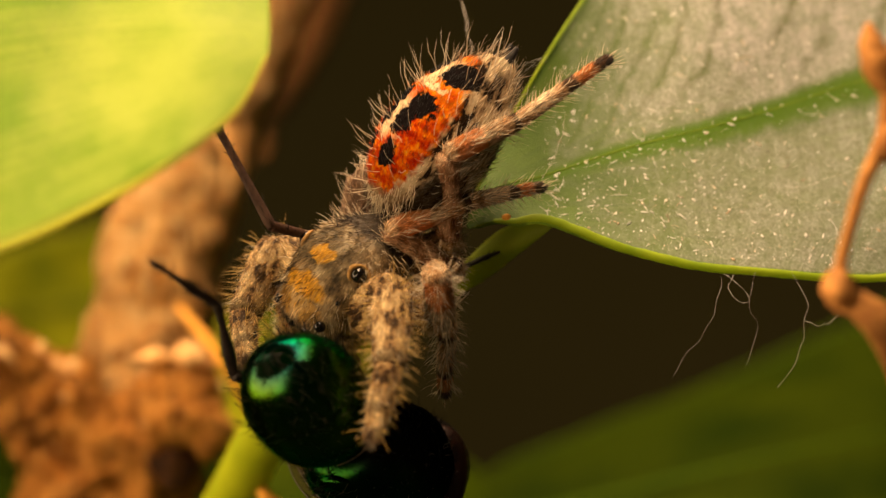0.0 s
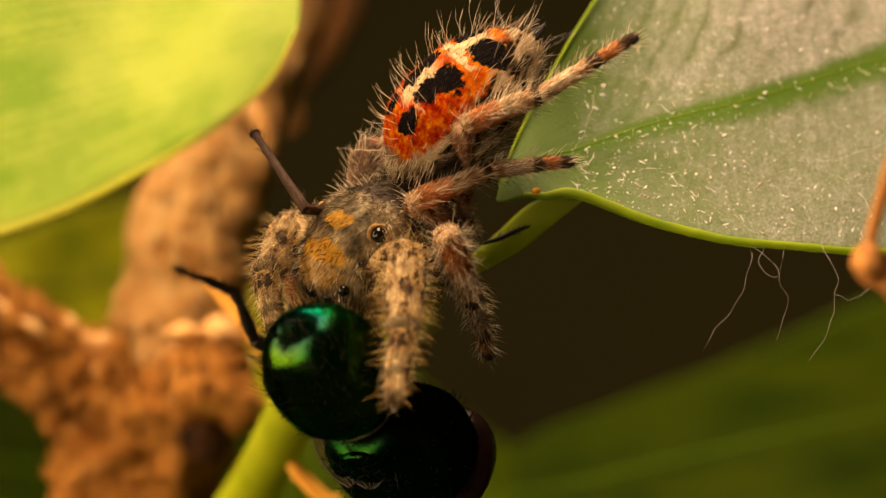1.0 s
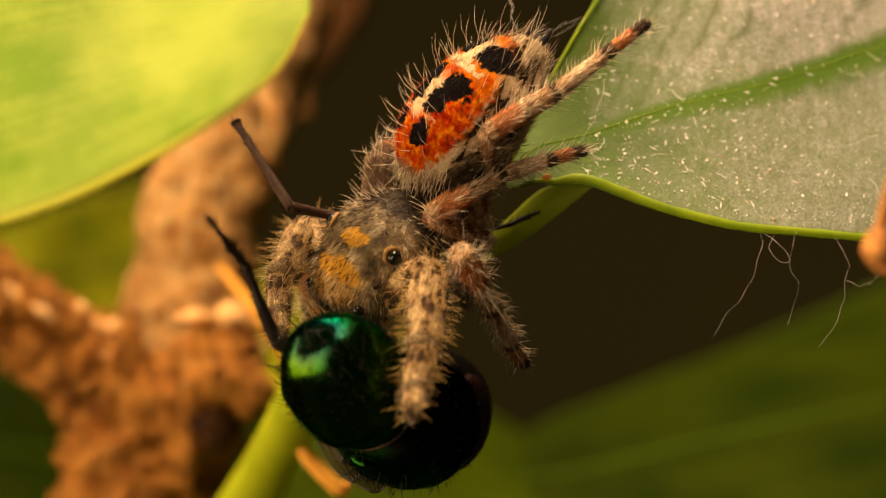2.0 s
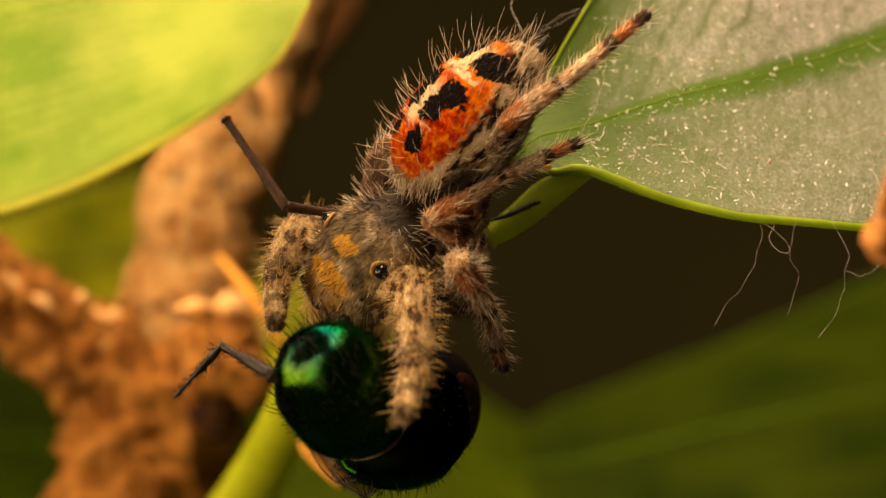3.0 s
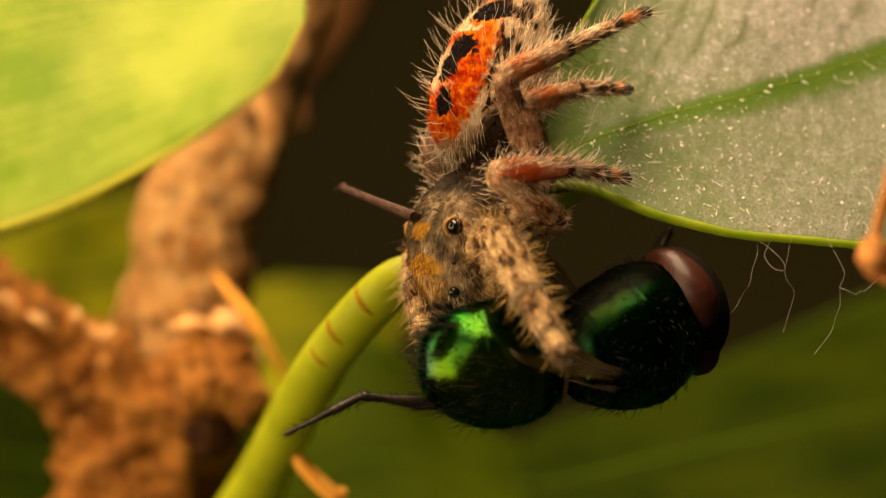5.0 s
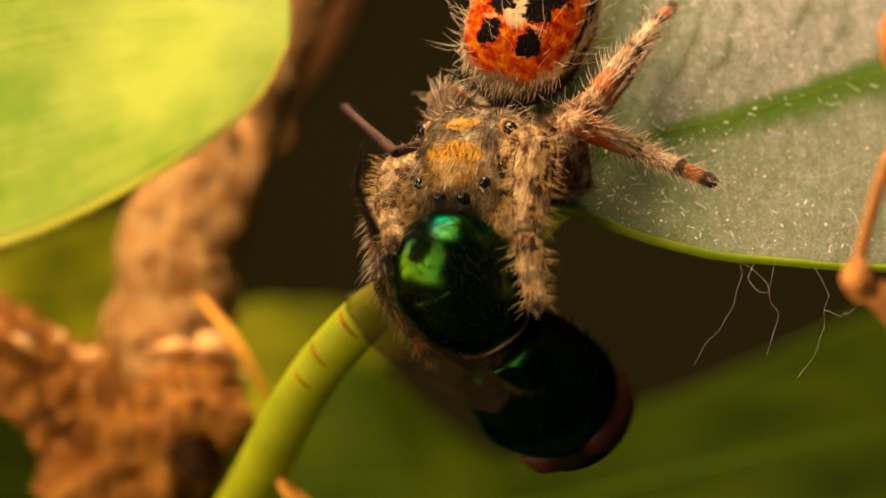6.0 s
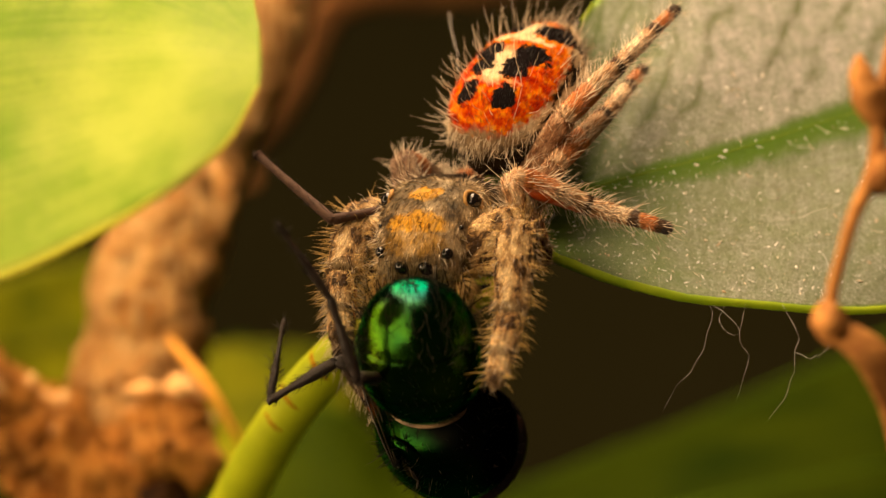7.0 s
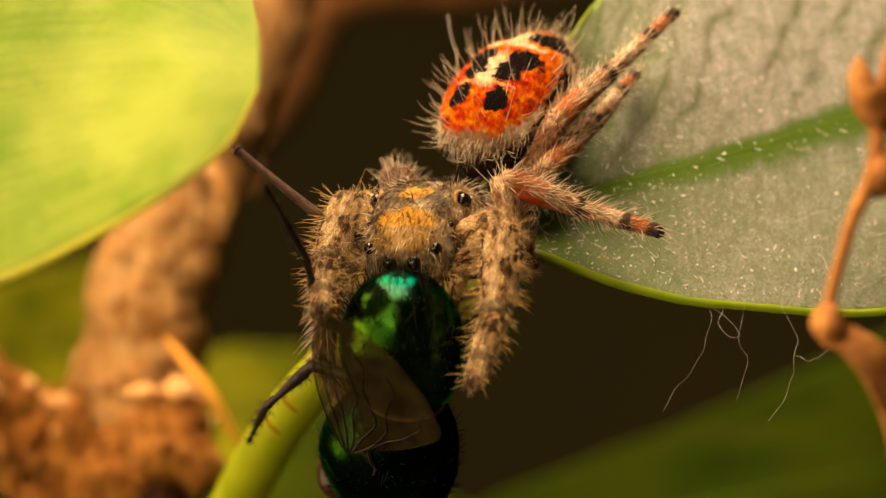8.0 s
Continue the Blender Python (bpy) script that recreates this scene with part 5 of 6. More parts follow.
FLY_ROWS = [
    (0, (-2.16, -1.5, -5.03), (-147.4, 0.2, 147.9)),
    (0.5, (-2.2, -1.5, -4.99), (-147.4, 0.2, 147.9)),
    (1.0, (-2.61, -1.5, -5.15), (-142, -0.5, 148.1)),
    (2.5, (-2.22, -1.5, -6.41), (-142.2, -0.4, 148.1)),
    (3.0, (-2.49, -1.5, -6.71), (-140.2, 2, 147.4)),
    (3.3, (-2.31, -1.5, -6.78), (-138.6, 5.7, 146.2)),
    (3.5, (-1.28, -1.5, -6.64), (-137.8, 26.3, 152.6)),
    (3.6, (0.92, -1.5, -6), (-155.1, 47.6, 153.7)),
    (3.7, (2.32, -1.5, -5.95), (-55.6, 71.6, -100.8)),
    (3.8, (3.71, -1.5, -5.51), (-25.7, 71.4, -87.2)),
    (3.9, (4.49, -1.5, -4.87), (-3, 70.1, -72.9)),
    (4.5, (4.87, -1.5, -4.67), (-2.4, 70.9, -79.3)),
    (5.8, (3.11, -1.5, -1.57), (-112.7, 85, -180)),
    (6.0, (2.71, -1, -1.85), (-125.4, 20.7, 151.6)),
    (6.2, (1.97, -1, -1.95), (-126.4, -7.6, 143.7)),
    (6.5, (1.07, -1, -2.66), (-123.9, -15.1, 146.2)),
    (7.0, (1.33, -1, -2.95), (-120.8, -11.8, 145.1)),
    (7.5, (1.37, -1, -2.97), (-120.7, -11.9, 145.1)),
    (7.7, (1.38, -1, -2.97), (-120.7, -11.9, 145.1)),
    (8.0, (0.56, -0.6, -2.67), (-117, -14.4, 145.9)),
]
# the ways that the fly's chest points and its back looks
THORAX_ROWS = [
    (0, (0.47, 0.84, -0.27), (-0.21, -0.2, -0.96)),
    (0.5, (0.47, 0.83, -0.3), (-0.21, -0.22, -0.95)),
    (1.0, (0.54, 0.76, -0.35), (-0.12, -0.34, -0.93)),
    (2.5, (0.28, 0.93, 0.22), (-0.5, -0.1, -0.85)),
    (3.0, (0.31, 0.92, 0.2), (-0.45, -0.1, -0.87)),
    (3.3, (0.44, 0.88, 0.1), (-0.22, 0.06, -0.97)),
    (3.5, (0.81, 0.58, 0.06), (0.55, -0.73, -0.42)),
    (3.6, (0.69, 0.7, 0.17), (0.72, -0.68, -0.13)),
    (3.7, (0.61, 0.76, 0.24), (0.45, -0.72, -0.3)),
    (3.8, (0.58, 0.67, 0.45), (0.35, -0.75, -0.5)),
    (3.9, (0.7, 0.52, 0.49), (0.5, -0.45, -0.75)),
    (4.5, (0.7, 0.54, 0.47), (0.5, -0.45, -0.75)),
    (5.8, (1.0, 0.02, -0.09), (0.02, -1.0, -0.0)),
    (6.0, (0.56, 0.6, -0.56), (-0.04, -0.66, -0.75)),
    (6.2, (0.33, 0.8, -0.46), (-0.62, -0.36, -0.69)),
    (6.5, (0.26, 0.93, -0.24), (-0.62, -0.36, -0.69)),
    (7.0, (0.26, 0.93, -0.22), (-0.62, -0.34, -0.7)),
    (7.5, (0.26, 0.93, -0.22), (-0.62, -0.34, -0.7)),
    (7.7, (0.26, 0.93, -0.22), (-0.62, -0.34, -0.7)),
    (8.0, (-0.16, 0.82, -0.55), (-0.7, -0.49, -0.52)),
]
LEFT_1 = [
    (0, (0.36, -0.88, 0.32), (-0.03, -0.66, -0.75), (-0.22, -0.26, -0.94)),
    (0.5, (0.35, -0.88, 0.33), (-0.03, -0.66, -0.75), (-0.2, -0.27, -0.94)),
    (1, (0.28, -0.92, 0.28), (-0.03, -0.66, -0.75), (-0.11, -0.43, -0.9)),
    (2.5, (0.45, -0.86, 0.23), (-0.09, -0.66, -0.75), (-0.14, -0.61, -0.78)),
    (3, (0.34, -0.92, 0.18), (0, -0.66, -0.75), (-0.14, -0.7, -0.7)),
    (3.5, (0.24, -0.89, 0.38), (0.09, -0.66, -0.75), (-0.03, -0.52, -0.86)),
    (3.7, (0.23, -0.91, 0.34), (0.28, -0.66, -0.69), (0.17, -0.6, -0.78)),
    (4.5, (0.04, -0.93, 0.37), (0.4, -0.6, -0.7), (0.46, -0.47, -0.75)),
    (5.8, (0.06, -0.99, 0.15), (0.05, -0.84, -0.54), (0.2, -0.73, -0.65)),
    (6, (0.36, -0.72, 0.59), (-0.11, -0.2, -0.97), (0.13, -0.2, -0.97)),
    (6.5, (0.57, -0.65, 0.49), (-0.03, -0.2, -0.98), (-0.27, -0.4, -0.87)),
    (7, (0.62, -0.67, 0.41), (-0.07, -0.32, -0.94), (-0.23, -0.42, -0.88)),
    (7.5, (0.62, -0.63, 0.47), (-0.07, -0.32, -0.95), (-0.23, -0.2, -0.95)),
    (8, (0.59, -0.7, 0.4), (-0.07, -0.4, -0.91), (-0.33, -0.22, -0.92)),
]
LEFT_2 = [
    (0, (-0.06, -0.85, 0.52), (0.14, 0.62, -0.77), (-0.03, 0.73, -0.69)),
    (0.5, (-0.07, -0.86, 0.51), (0.12, 0.62, -0.78), (-0.03, 0.73, -0.69)),
    (1, (-0.16, -0.88, 0.45), (0.33, 0.49, -0.81), (0.18, 0.77, -0.62)),
    (2.5, (-0.15, -0.89, 0.43), (0.4, 0.67, -0.63), (0.39, 0.65, -0.66)),
    (3, (-0.08, -0.88, 0.47), (0.36, 0.69, -0.62), (0.18, 0.72, -0.67)),
    (3.5, (-0.19, -0.85, 0.48), (0.33, 0.54, -0.77), (0.35, 0.56, -0.75)),
    (3.7, (-0.34, -0.89, 0.3), (0.34, 0.73, -0.59), (0.49, 0.62, -0.62)),
    (3.8, (-0.57, -0.79, 0.24), (0.53, 0.83, -0.19), (0.7, 0.67, -0.24)),
    (3.9, (-0.52, -0.78, 0.34), (0.79, 0.6, 0.14), (0.88, 0.29, 0.38)),
    (4.1, (-0.63, -0.67, 0.38), (0.81, 0.54, 0.22), (0.66, 0.73, 0.15)),
    (4.5, (-0.65, -0.7, 0.29), (0.82, 0.54, 0.2), (0.66, 0.73, 0.15)),
    (5.8, (-0.45, -0.34, 0.83), (0.91, 0.33, -0.24), (0.62, 0.41, -0.66)),
    (6, (-0.08, -0.77, 0.63), (0.8, 0.51, -0.31), (0.86, -0.32, -0.39)),
    (6.2, (-0.17, -0.6, 0.78), (0.8, 0.44, -0.41), (0.87, -0.32, -0.37)),
    (6.5, (-0.26, -0.39, 0.88), (0.92, 0.29, -0.27), (0.91, -0.31, -0.29)),
    (7, (-0.27, -0.52, 0.81), (0.9, 0.31, -0.32), (0.91, -0.31, -0.27)),
    (7.5, (-0.25, -0.43, 0.87), (0.93, 0.2, -0.31), (0.91, -0.31, -0.27)),
    (8, (-0.24, -0.42, 0.88), (0.92, 0.21, -0.32), (0.91, -0.31, -0.28)),
]
LEFT_3 = [
    (0, (-0.69, -0.59, 0.42), (0.92, 0.16, 0.35), (0.88, 0.43, 0.19)),
    (0.5, (-0.69, -0.59, 0.41), (0.91, 0.17, 0.37), (0.87, 0.46, 0.17)),
    (1, (-0.58, -0.76, 0.29), (0.91, 0.16, 0.39), (0.96, 0.25, 0.11)),
    (2.5, (-0.52, -0.81, 0.29), (0.84, 0.19, 0.51), (0.91, 0.19, 0.36)),
    (3, (-0.49, -0.83, 0.28), (0.84, 0.19, 0.51), (0.89, 0.19, 0.4)),
    (3.5, (-0.63, -0.7, 0.34), (0.86, 0.19, 0.48), (0.94, 0.19, 0.28)),
    (3.7, (-0.57, -0.81, 0.16), (0.6, 0.57, 0.57), (0.77, 0.63, 0.06)),
    (3.9, (-0.15, -0.83, 0.54), (0.51, 0.85, 0.15), (0.37, 0.93, 0.05)),
    (4.1, (-0.1, -0.8, 0.59), (0.57, 0.79, 0.22), (0.54, 0.82, 0.16)),
    (4.5, (-0.08, -0.82, 0.57), (0.64, 0.72, 0.28), (0.6, 0.79, 0.15)),
    (5.8, (-0.47, -0.04, 0.88), (0.71, 0.7, 0.11), (0.59, 0.78, -0.2)),
    (6.0, (0.32, -0.88, 0.34), (0.49, 0.64, 0.59), (0.38, 0.76, 0.52)),
    (6.5, (0.43, -0.55, 0.72), (0.59, 0.56, 0.59), (0.42, 0.74, 0.53)),
    (7, (0.42, -0.61, 0.67), (0.62, 0.49, 0.62), (0.48, 0.65, 0.59)),
    (7.5, (0.42, -0.51, 0.75), (0.65, 0.44, 0.62), (0.49, 0.64, 0.59)),
    (8, (0.45, -0.44, 0.77), (0.65, 0.44, 0.62), (0.49, 0.64, 0.59)),
]
LEFT_4 = [
    (0, (-0.01, -0.68, 0.74), (0.87, 0.25, 0.43), (0.82, 0.0, 0.57)),
    (0.5, (-0.02, -0.69, 0.72), (0.87, 0.25, 0.43), (0.83, 0.0, 0.56)),
    (1, (0.04, -0.76, 0.65), (0.93, 0.0, 0.37), (0.85, 0.0, 0.53)),
    (2.5, (0.15, -0.67, 0.72), (0.83, 0.0, 0.56), (0.77, 0.0, 0.64)),
    (3, (0.19, -0.62, 0.76), (0.83, 0.0, 0.56), (0.77, 0.0, 0.64)),
    (3.5, (0.12, -0.68, 0.72), (0.86, 0.0, 0.51), (0.82, 0.0, 0.57)),
    (3.9, (-0.17, -0.76, 0.63), (0.88, 0.26, 0.4), (0.77, 0.51, 0.39)),
    (4.5, (-0.19, -0.77, 0.61), (0.88, 0.25, 0.4), (0.76, 0.53, 0.38)),
    (5.8, (-0.22, -0.69, 0.69), (0.64, 0.7, 0.32), (0.56, 0.77, 0.31)),
    (6.0, (0.35, -0.91, 0.2), (0.55, 0.48, 0.69), (0.39, 0.81, 0.45)),
    (6.5, (0.37, -0.7, 0.61), (0.68, 0.0, 0.73), (0.64, 0.47, 0.61)),
    (7, (0.45, -0.57, 0.69), (0.7, 0.22, 0.68), (0.56, 0.61, 0.56)),
    (7.5, (0.47, -0.46, 0.75), (0.72, 0.16, 0.67), (0.56, 0.6, 0.57)),
    (8, (0.49, -0.37, 0.79), (0.72, 0.24, 0.65), (0.62, 0.52, 0.59)),
]
RIGHT_1 = [
    (0, (-0.71, 0.41, 0.57), (-0.34, -0.59, -0.73), (0.1, -0.74, -0.67)),
    (0.5, (-0.72, 0.41, 0.56), (-0.34, -0.59, -0.73), (0.1, -0.74, -0.67)),
    (1, (-0.66, 0.55, 0.51), (-0.27, -0.79, -0.55), (0.17, -0.54, -0.82)),
    (2.5, (-0.62, 0.56, 0.55), (-0.31, -0.78, -0.54), (-0.05, -0.67, -0.74)),
    (3.5, (-0.76, 0.51, 0.41), (-0.12, -0.83, -0.54), (0.1, -0.8, -0.59)),
    (3.7, (-0.71, 0.64, 0.3), (0.01, -0.8, -0.6), (0.2, -0.65, -0.74)),
    (4.5, (-0.46, 0.87, 0.18), (-0.09, -0.87, -0.48), (0.19, -0.79, -0.59)),
    (5.8, (-0.51, 0.85, 0.09), (-0.03, -0.9, -0.44), (-0.11, -0.79, -0.61)),
    (6, (-0.6, 0.75, 0.27), (-0.12, -0.89, -0.44), (0.08, -0.84, -0.53)),
    (6.5, (-0.64, 0.33, 0.69), (-0.19, -0.74, -0.65), (-0.03, -0.57, -0.82)),
    (7, (-0.62, 0.53, 0.59), (-0.22, -0.7, -0.68), (-0.02, -0.56, -0.83)),
    (7.5, (-0.57, 0.56, 0.59), (-0.22, -0.73, -0.65), (-0.02, -0.56, -0.83)),
    (8, (-0.6, 0.2, 0.78), (-0.23, -0.7, -0.67), (-0.08, -0.73, -0.67)),
]
FLY_A = [
    (0, (-0.74, -0.58, 0.35), (-0.17, -0.58, 0.8), (-0.67, -0.59, 0.46)),
    (0.5, (-0.74, -0.58, 0.35), (-0.16, -0.58, 0.8), (-0.65, -0.62, 0.44)),
    (1, (-0.68, -0.55, 0.49), (-0.19, -0.8, 0.57), (-0.6, -0.76, 0.24)),
    (1.2, (-0.51, -0.2, 0.84), (-0.32, -0.42, 0.85), (-0.06, -0.77, 0.64)),
    (2.5, (-0.81, -0.43, 0.41), (-0.35, -0.27, 0.9), (-0.51, -0.8, 0.31)),
    (3.0, (-0.77, -0.49, 0.4), (-0.59, 0.75, 0.29), (-0.46, -0.72, -0.53)),
    (3.3, (-0.58, -0.67, 0.46), (-0.57, 0.76, 0.31), (-0.59, -0.78, -0.23)),
    (3.5, (-0.58, -0.2, 0.79), (-0.47, -0.87, -0.13), (-0.14, -0.93, -0.33)),
    (3.7, (-0.88, -0.46, 0.16), (-0.73, -0.68, -0.08), (-0.41, -0.76, -0.51)),
    (3.9, (-0.83, -0.47, -0.3), (-0.98, -0.2, 0.09), (-0.72, -0.28, -0.64)),
    (4.5, (-0.85, -0.48, -0.23), (-0.96, -0.2, 0.21), (-0.84, -0.2, -0.5)),
    (5.8, (-0.96, -0.2, -0.2), (-0.52, -0.85, -0.08), (-0.47, -0.88, -0.1)),
    (6, (-0.78, -0.2, 0.6), (-0.32, -0.49, 0.81), (0.08, -0.91, 0.41)),
    (6.5, (-0.55, -0.83, -0.09), (-0.3, -0.2, 0.93), (-0.55, -0.2, 0.81)),
    (7, (-0.57, -0.82, -0.03), (-0.31, -0.2, 0.93), (-0.56, -0.2, 0.8)),
    (7.5, (-0.59, -0.8, -0.05), (-0.27, -0.2, 0.94), (-0.57, -0.2, 0.8)),
    (8, (-0.87, -0.2, 0.44), (-0.18, -0.66, 0.73), (-0.42, -0.49, 0.76)),
]
LOOSE_ROWS = [
    (0, (-0.8, -0.57, 0.19), (-0.47, 0.21, 0.86)),
    (0.5, (-0.8, -0.57, 0.18), (-0.47, 0.21, 0.86)),
    (1, (-0.42, -0.91, 0.03), (-0.46, 0.58, 0.67)),
    (2.5, (-0.96, -0.2, 0.22), (-0.51, 0.39, 0.77)),
    (3, (-0.93, -0.35, 0.14), (-0.53, 0.37, 0.76)),
    (3.5, (-0.43, -0.9, 0.05), (-0.46, 0.66, 0.59)),
    (3.7, (-0.3, -0.95, 0.09), (-0.62, 0.65, 0.44)),
    (3.9, (-0.13, -0.97, 0.2), (-0.64, 0.67, 0.37)),
    (4.5, (-0.18, -0.93, 0.33), (-0.69, 0.63, 0.35)),
    (5.8, (-0.34, -0.79, -0.5), (-0.42, 0.9, 0.07)),
    (6, (-0.57, -0.79, -0.22), (-0.45, 0.79, 0.42)),
    (6.5, (-0.98, -0.2, -0.03), (-0.6, 0.52, 0.61)),
    (7, (-0.96, -0.2, -0.19), (-0.66, 0.48, 0.58)),
    (7.5, (-0.97, -0.2, -0.16), (-0.71, 0.5, 0.5)),
    (8, (-0.98, -0.2, -0.08), (-0.72, 0.36, 0.59)),
]
FLY_C = [
    (0, (0.59, 0.76, -0.29), (0.14, 0.96, 0.24), (-0.2, 0.95, 0.24)),
    (3.5, (0.48, 0.87, -0.04), (0.21, 0.83, 0.52), (0.14, 0.92, 0.37)),
    (3.9, (0.5, 0.4, 0.75), (0.07, 0.1, 0.99), (-0.84, 0.1, -0.53)),
    (4.5, (0.5, 0.4, 0.75), (0.07, 0.1, 0.99), (-0.84, 0.1, -0.53)),
    (5.8, (0.97, 0.2, -0.15), (0.97, 0.2, -0.13), (0.98, 0.2, 0.06)),
    (6, (0.2, 0.95, -0.25), (-0.12, 0.89, -0.44), (-0.12, 0.9, -0.43)),
    (6.5, (-0.88, 0.24, 0.42), (-0.89, 0.2, -0.41), (0.3, 0.51, 0.8)),
    (7, (-0.91, 0.25, 0.34), (-0.83, 0.29, -0.48), (0.15, 0.41, 0.9)),
    (7.5, (-0.9, 0.23, 0.36), (-0.8, 0.33, -0.5), (0.12, 0.2, 0.97)),
    (8, (-0.93, 0.2, 0.3), (-0.59, 0.61, -0.53), (-0.22, 0.88, -0.41)),
]
TUCKED = {"R2": ((0.6, 0.35, -0.1), (0.05, 0.6, -0.75), (-0.4, 0.3, -0.85)), "R3": ((0.3, -0.75, 0.3), (0.0, -0.5, -0.85), (-0.3, -0.4, -0.85)),
          "R4": ((0.0, -0.8, -0.45), (0.05, -0.7, -0.55), (0.5, 0.6, -0.2))}
# the way each wing points and the way its face looks
WING_ROWS = {"left": [(0.0, (-0.3, 0.8, 0.5), (0.3, 0.5, -0.8)), (3.4, (-0.3, 0.8, 0.5), (0.3, 0.5, -0.8)), (3.9, (-0.4, 0.4, 0.8), (0.5, -0.8, 0.3)), (4.7, (-0.4, 0.4, 0.8), (0.5, -0.8, 0.3)),
                      (5.5, (-0.7, 0.6, 0.3), (0.3, -0.4, 0.85)), (5.8, (-0.55, 0.75, 0.4), (0.1, -0.6, 0.8)), (6.2, (-0.2, 0.8, 0.6), (0.9, -0.2, 0.4)), (8.0, (0.1, 0.8, 0.6), (0.95, -0.2, 0.2))],
             "right": [(0.0, (-0.2, 0.9, 0.4), (-0.3, 0.4, 1)), (3.4, (-0.2, 0.9, 0.4), (-0.3, 0.4, 1)), (3.9, (-0.9, 0.35, 0.25), (0.25, -0.1, 0.95)), (4.7, (-0.9, 0.35, 0.25), (0.25, -0.1, 0.95)),
                       (5.5, (-0.8, 0.5, 0.3), (0.2, -0.45, 0.85)), (5.8, (-0.8, 0.35, 0.5), (0.1, -0.9, 0.4)), (6.0, (-0.83, -0.1, 0.54), (0.1, -1, 0.1)), (6.2, (-0.8, -0.1, 0.6), (0.1, -1, 0.15)), (6.4, (-0.35, 0.2, 0.9), (0.95, -0.25, 0.3)),
                       (7.75, (-0.3, 0.2, 0.93), (0.95, -0.25, 0.3)), (7.85, (-0.2, -0.4, 0.88), (0.4, -0.8, -0.3)), (7.95, (-0.12, -0.67, 0.74), (-0.4, -0.68, -0.6)), (8.0, (-0.12, -0.68, 0.73), (-0.42, -0.68, -0.6))]}
TIMES = [k / 10 for k in range(81)]


def glide(rows):
    """Values at every tenth of a second through rows of (t, values), smooth and without overshoot."""
    t = np.array([r[0] for r in rows], float)
    p = np.array([r[1] for r in rows], float)
    d = np.diff(p, axis=0) / np.diff(t)[:, None]
    m = np.zeros_like(p)
    for i in range(1, len(t) - 1):
        a, b = d[i - 1], d[i]
        m[i] = np.where(a * b > 0, 2 * a * b / np.where(np.abs(a + b) < 1e-9, 1, a + b), 0)
    out = []
    for x in TIMES:
        i = int(np.clip(np.searchsorted(t, x, side="right") - 1, 0, len(t) - 2))
        h = t[i + 1] - t[i]
        u = min(max((x - t[i]) / h, 0), 1)
        out.append((1 + 2 * u) * (1 - u) ** 2 * p[i] + u * (1 - u) ** 2 * h * m[i] + u * u * (3 - 2 * u) * p[i + 1] + u * u * (u - 1) * h * m[i + 1])
    return out


def turns(rows):
    """Quaternions at every tenth of a second from rows of (t, degrees)."""
    q, last = [], None
    for t, e in rows:
        k = Euler([radians(a) for a in e]).to_quaternion()
        if last is not None:
            k.make_compatible(last)
        q.append((t, tuple(k)))
        last = k
    from_rows = glide(q)
    return [Matrix.LocRotScale(None, Euler((0, 0, 0)), None) @ quat(v).to_matrix().to_4x4() for v in from_rows]


def quat(v):
    q = Vector((1, 0, 0)).rotation_difference(Vector((1, 0, 0)))
    q.w, q.x, q.y, q.z = (float(c) for c in v)
    return q.normalized()


def chain_rows(body, hip, lengths, rows, pole, root=None):
    """Local poses of the three pieces of a leg, from the ways its pieces point."""
    ways = glide([(r[0], sum((tuple(d) for d in r[1:]), ())) for r in rows])
    out = [[] for _ in lengths]
    for k, t in enumerate(TIMES):
        m = body[k]
        inv = (root or body)[k].inverted()
        p = m @ (Vector(hip) * MM)
        up = m.to_3x3() @ Vector(pole)
        for s in range(len(lengths)):
            d = Vector(ways[k][3 * s:3 * s + 3]).normalized()
            w = hip_frame(d, up).to_4x4()
            w.translation = p
            out[s].append((t, inv @ w))
            p = p + d * lengths[s] * MM
    return out


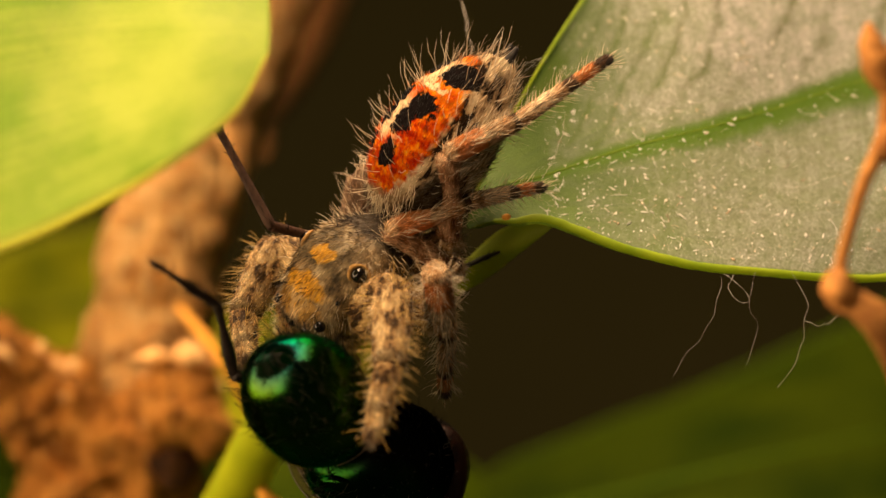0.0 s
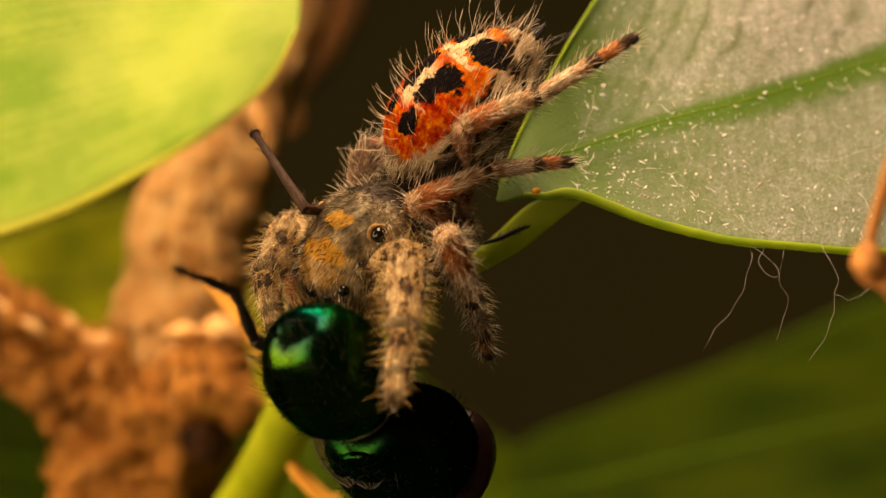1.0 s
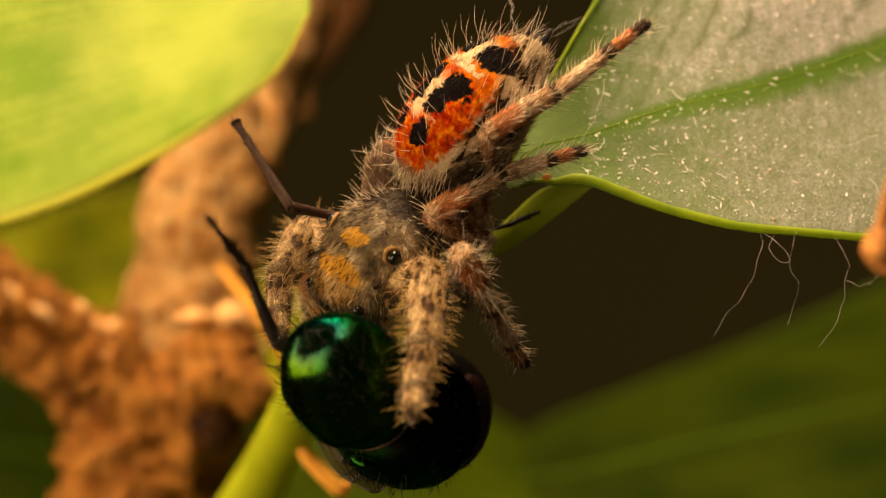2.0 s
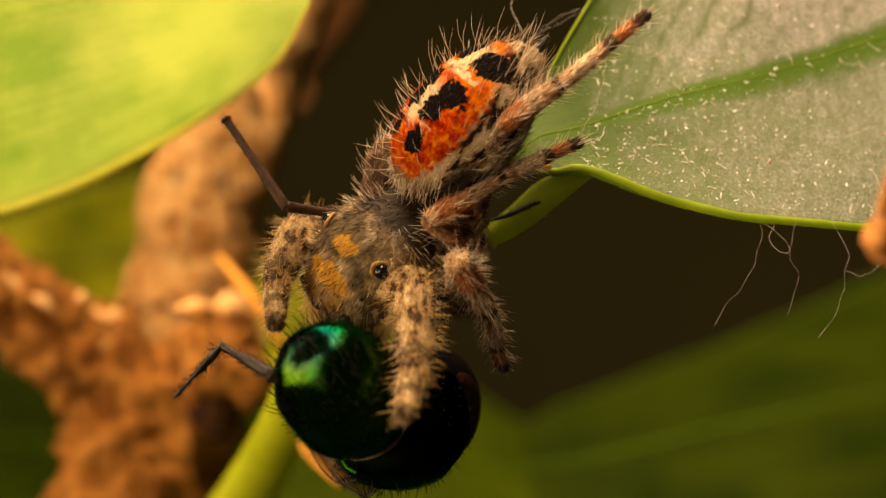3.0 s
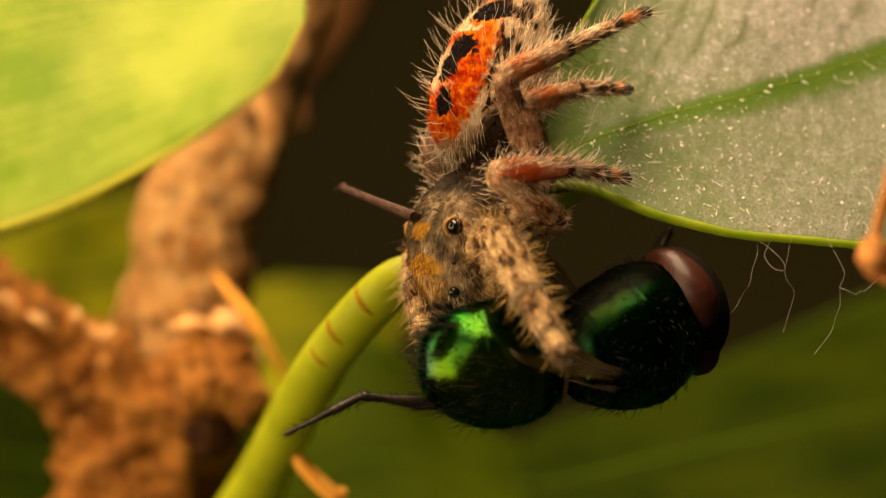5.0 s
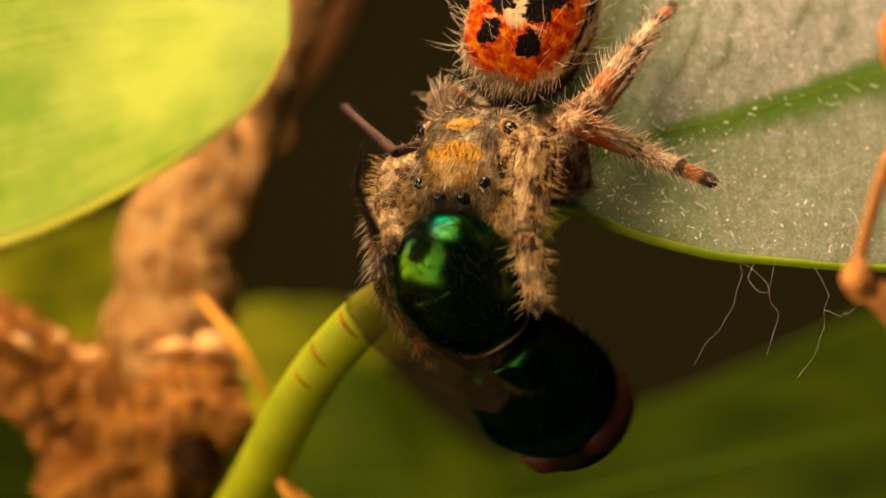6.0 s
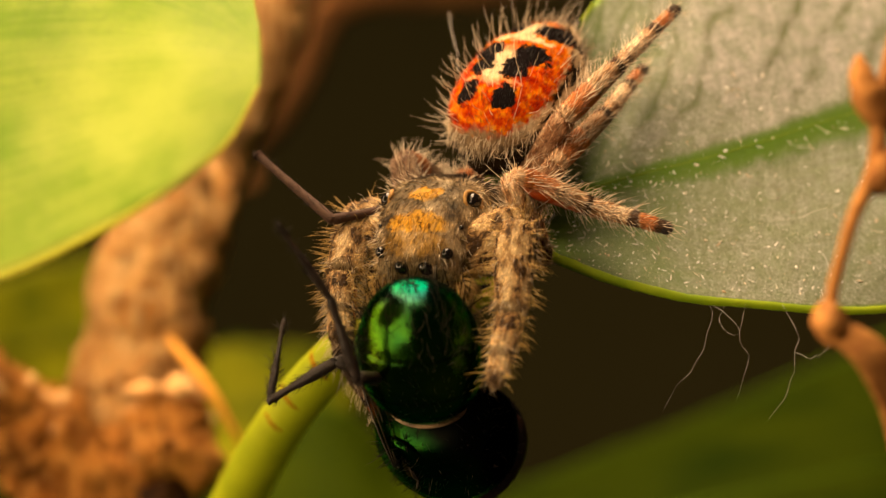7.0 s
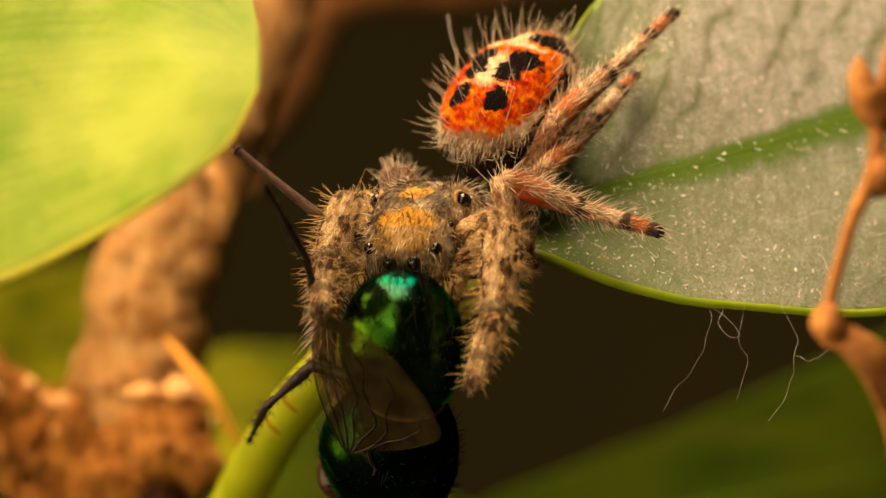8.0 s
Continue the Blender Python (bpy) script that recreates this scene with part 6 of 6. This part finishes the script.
def motions():
    spot = glide([(r[0], r[1]) for r in SPIDER_ROWS])
    turn = turns([(r[0], r[2]) for r in SPIDER_ROWS])
    body = [Matrix.Translation(Vector(p) * MM) @ q for p, q in zip(spot, turn)]
    walk(SPIDER, list(zip(TIMES, body)))
    tail = turns([(r[0], r[1]) for r in ABDOMEN_ROWS])
    rows = []
    root = glide([(r[0], r[2]) for r in ABDOMEN_ROWS])
    for t, b, a, p in zip(TIMES, body, tail, root):
        w = Matrix.Translation(b @ (Vector(p) * MM)) @ a
        rows.append((t, b.inverted() @ w))
    walk(ABDOMEN_OB, rows)
    tables = {"L1": LEFT_1, "L2": LEFT_2, "L3": LEFT_3, "L4": LEFT_4, "R1": RIGHT_1}
    for n, hip, ln in LEGS:
        if n in tables:
            for seg, r in zip(LEG_PARTS[n], chain_rows(body, hip, ln, tables[n], (0, 0, 1))):
                walk(seg, r)
        else:
            p = Vector(hip) * MM
            for seg, d, k in zip(LEG_PARTS[n], TUCKED[n], ln):
                m = hip_frame(d, (0.3, 0, 1)).to_4x4()
                m.translation = p
                seg.matrix_basis = m
                p = p + Vector(d).normalized() * k * MM
    fspot = glide([(r[0], r[1]) for r in FLY_ROWS])
    fturn = turns([(r[0], r[2]) for r in FLY_ROWS])
    fbody = [Matrix.Translation(Vector(p) * MM) @ q for p, q in zip(fspot, fturn)]
    walk(FLY, list(zip(TIMES, fbody)))
    chest = glide([(r[0], r[1] + r[2]) for r in THORAX_ROWS])
    chest = [Matrix.Translation(b.translation) @ hip_frame(c[:3], c[3:]).to_4x4() for b, c in zip(fbody, chest)]
    walk(FLY_THORAX, [(t, b.inverted() @ c) for t, b, c in zip(TIMES, fbody, chest)])
    for (n, hip), table in zip(FLY_LEGS, (FLY_A, FLY_C)):
        for seg, r in zip(FLY_LEG_PARTS[n], chain_rows(chest, hip, (3.6, 3.0, 3.2), table, (0, 0, 1), fbody)):
            walk(seg, r)
    walk(LOOSE, list(zip(TIMES, body)))
    for seg, r in zip(LOOSE_PARTS, chain_rows(body, (1.8, -0.4, 0.35), (2.4, 4.2), LOOSE_ROWS, (0, 0, 1))):
        walk(seg, r)
    for s, ob in WINGS.items():
        root = Vector((0.1 if s == "right" else -0.6, 0.9, 2.3)) * MM
        ways = glide([(r[0], r[1] + r[2]) for r in WING_ROWS[s]])
        rows = []
        for t, b, c, w in zip(TIMES, fbody, chest, ways):
            m = hip_frame(w[:3], w[3:]).to_4x4()
            m.translation = c @ root
            rows.append((t, b.inverted() @ m))
        walk(ob, rows)


motions()
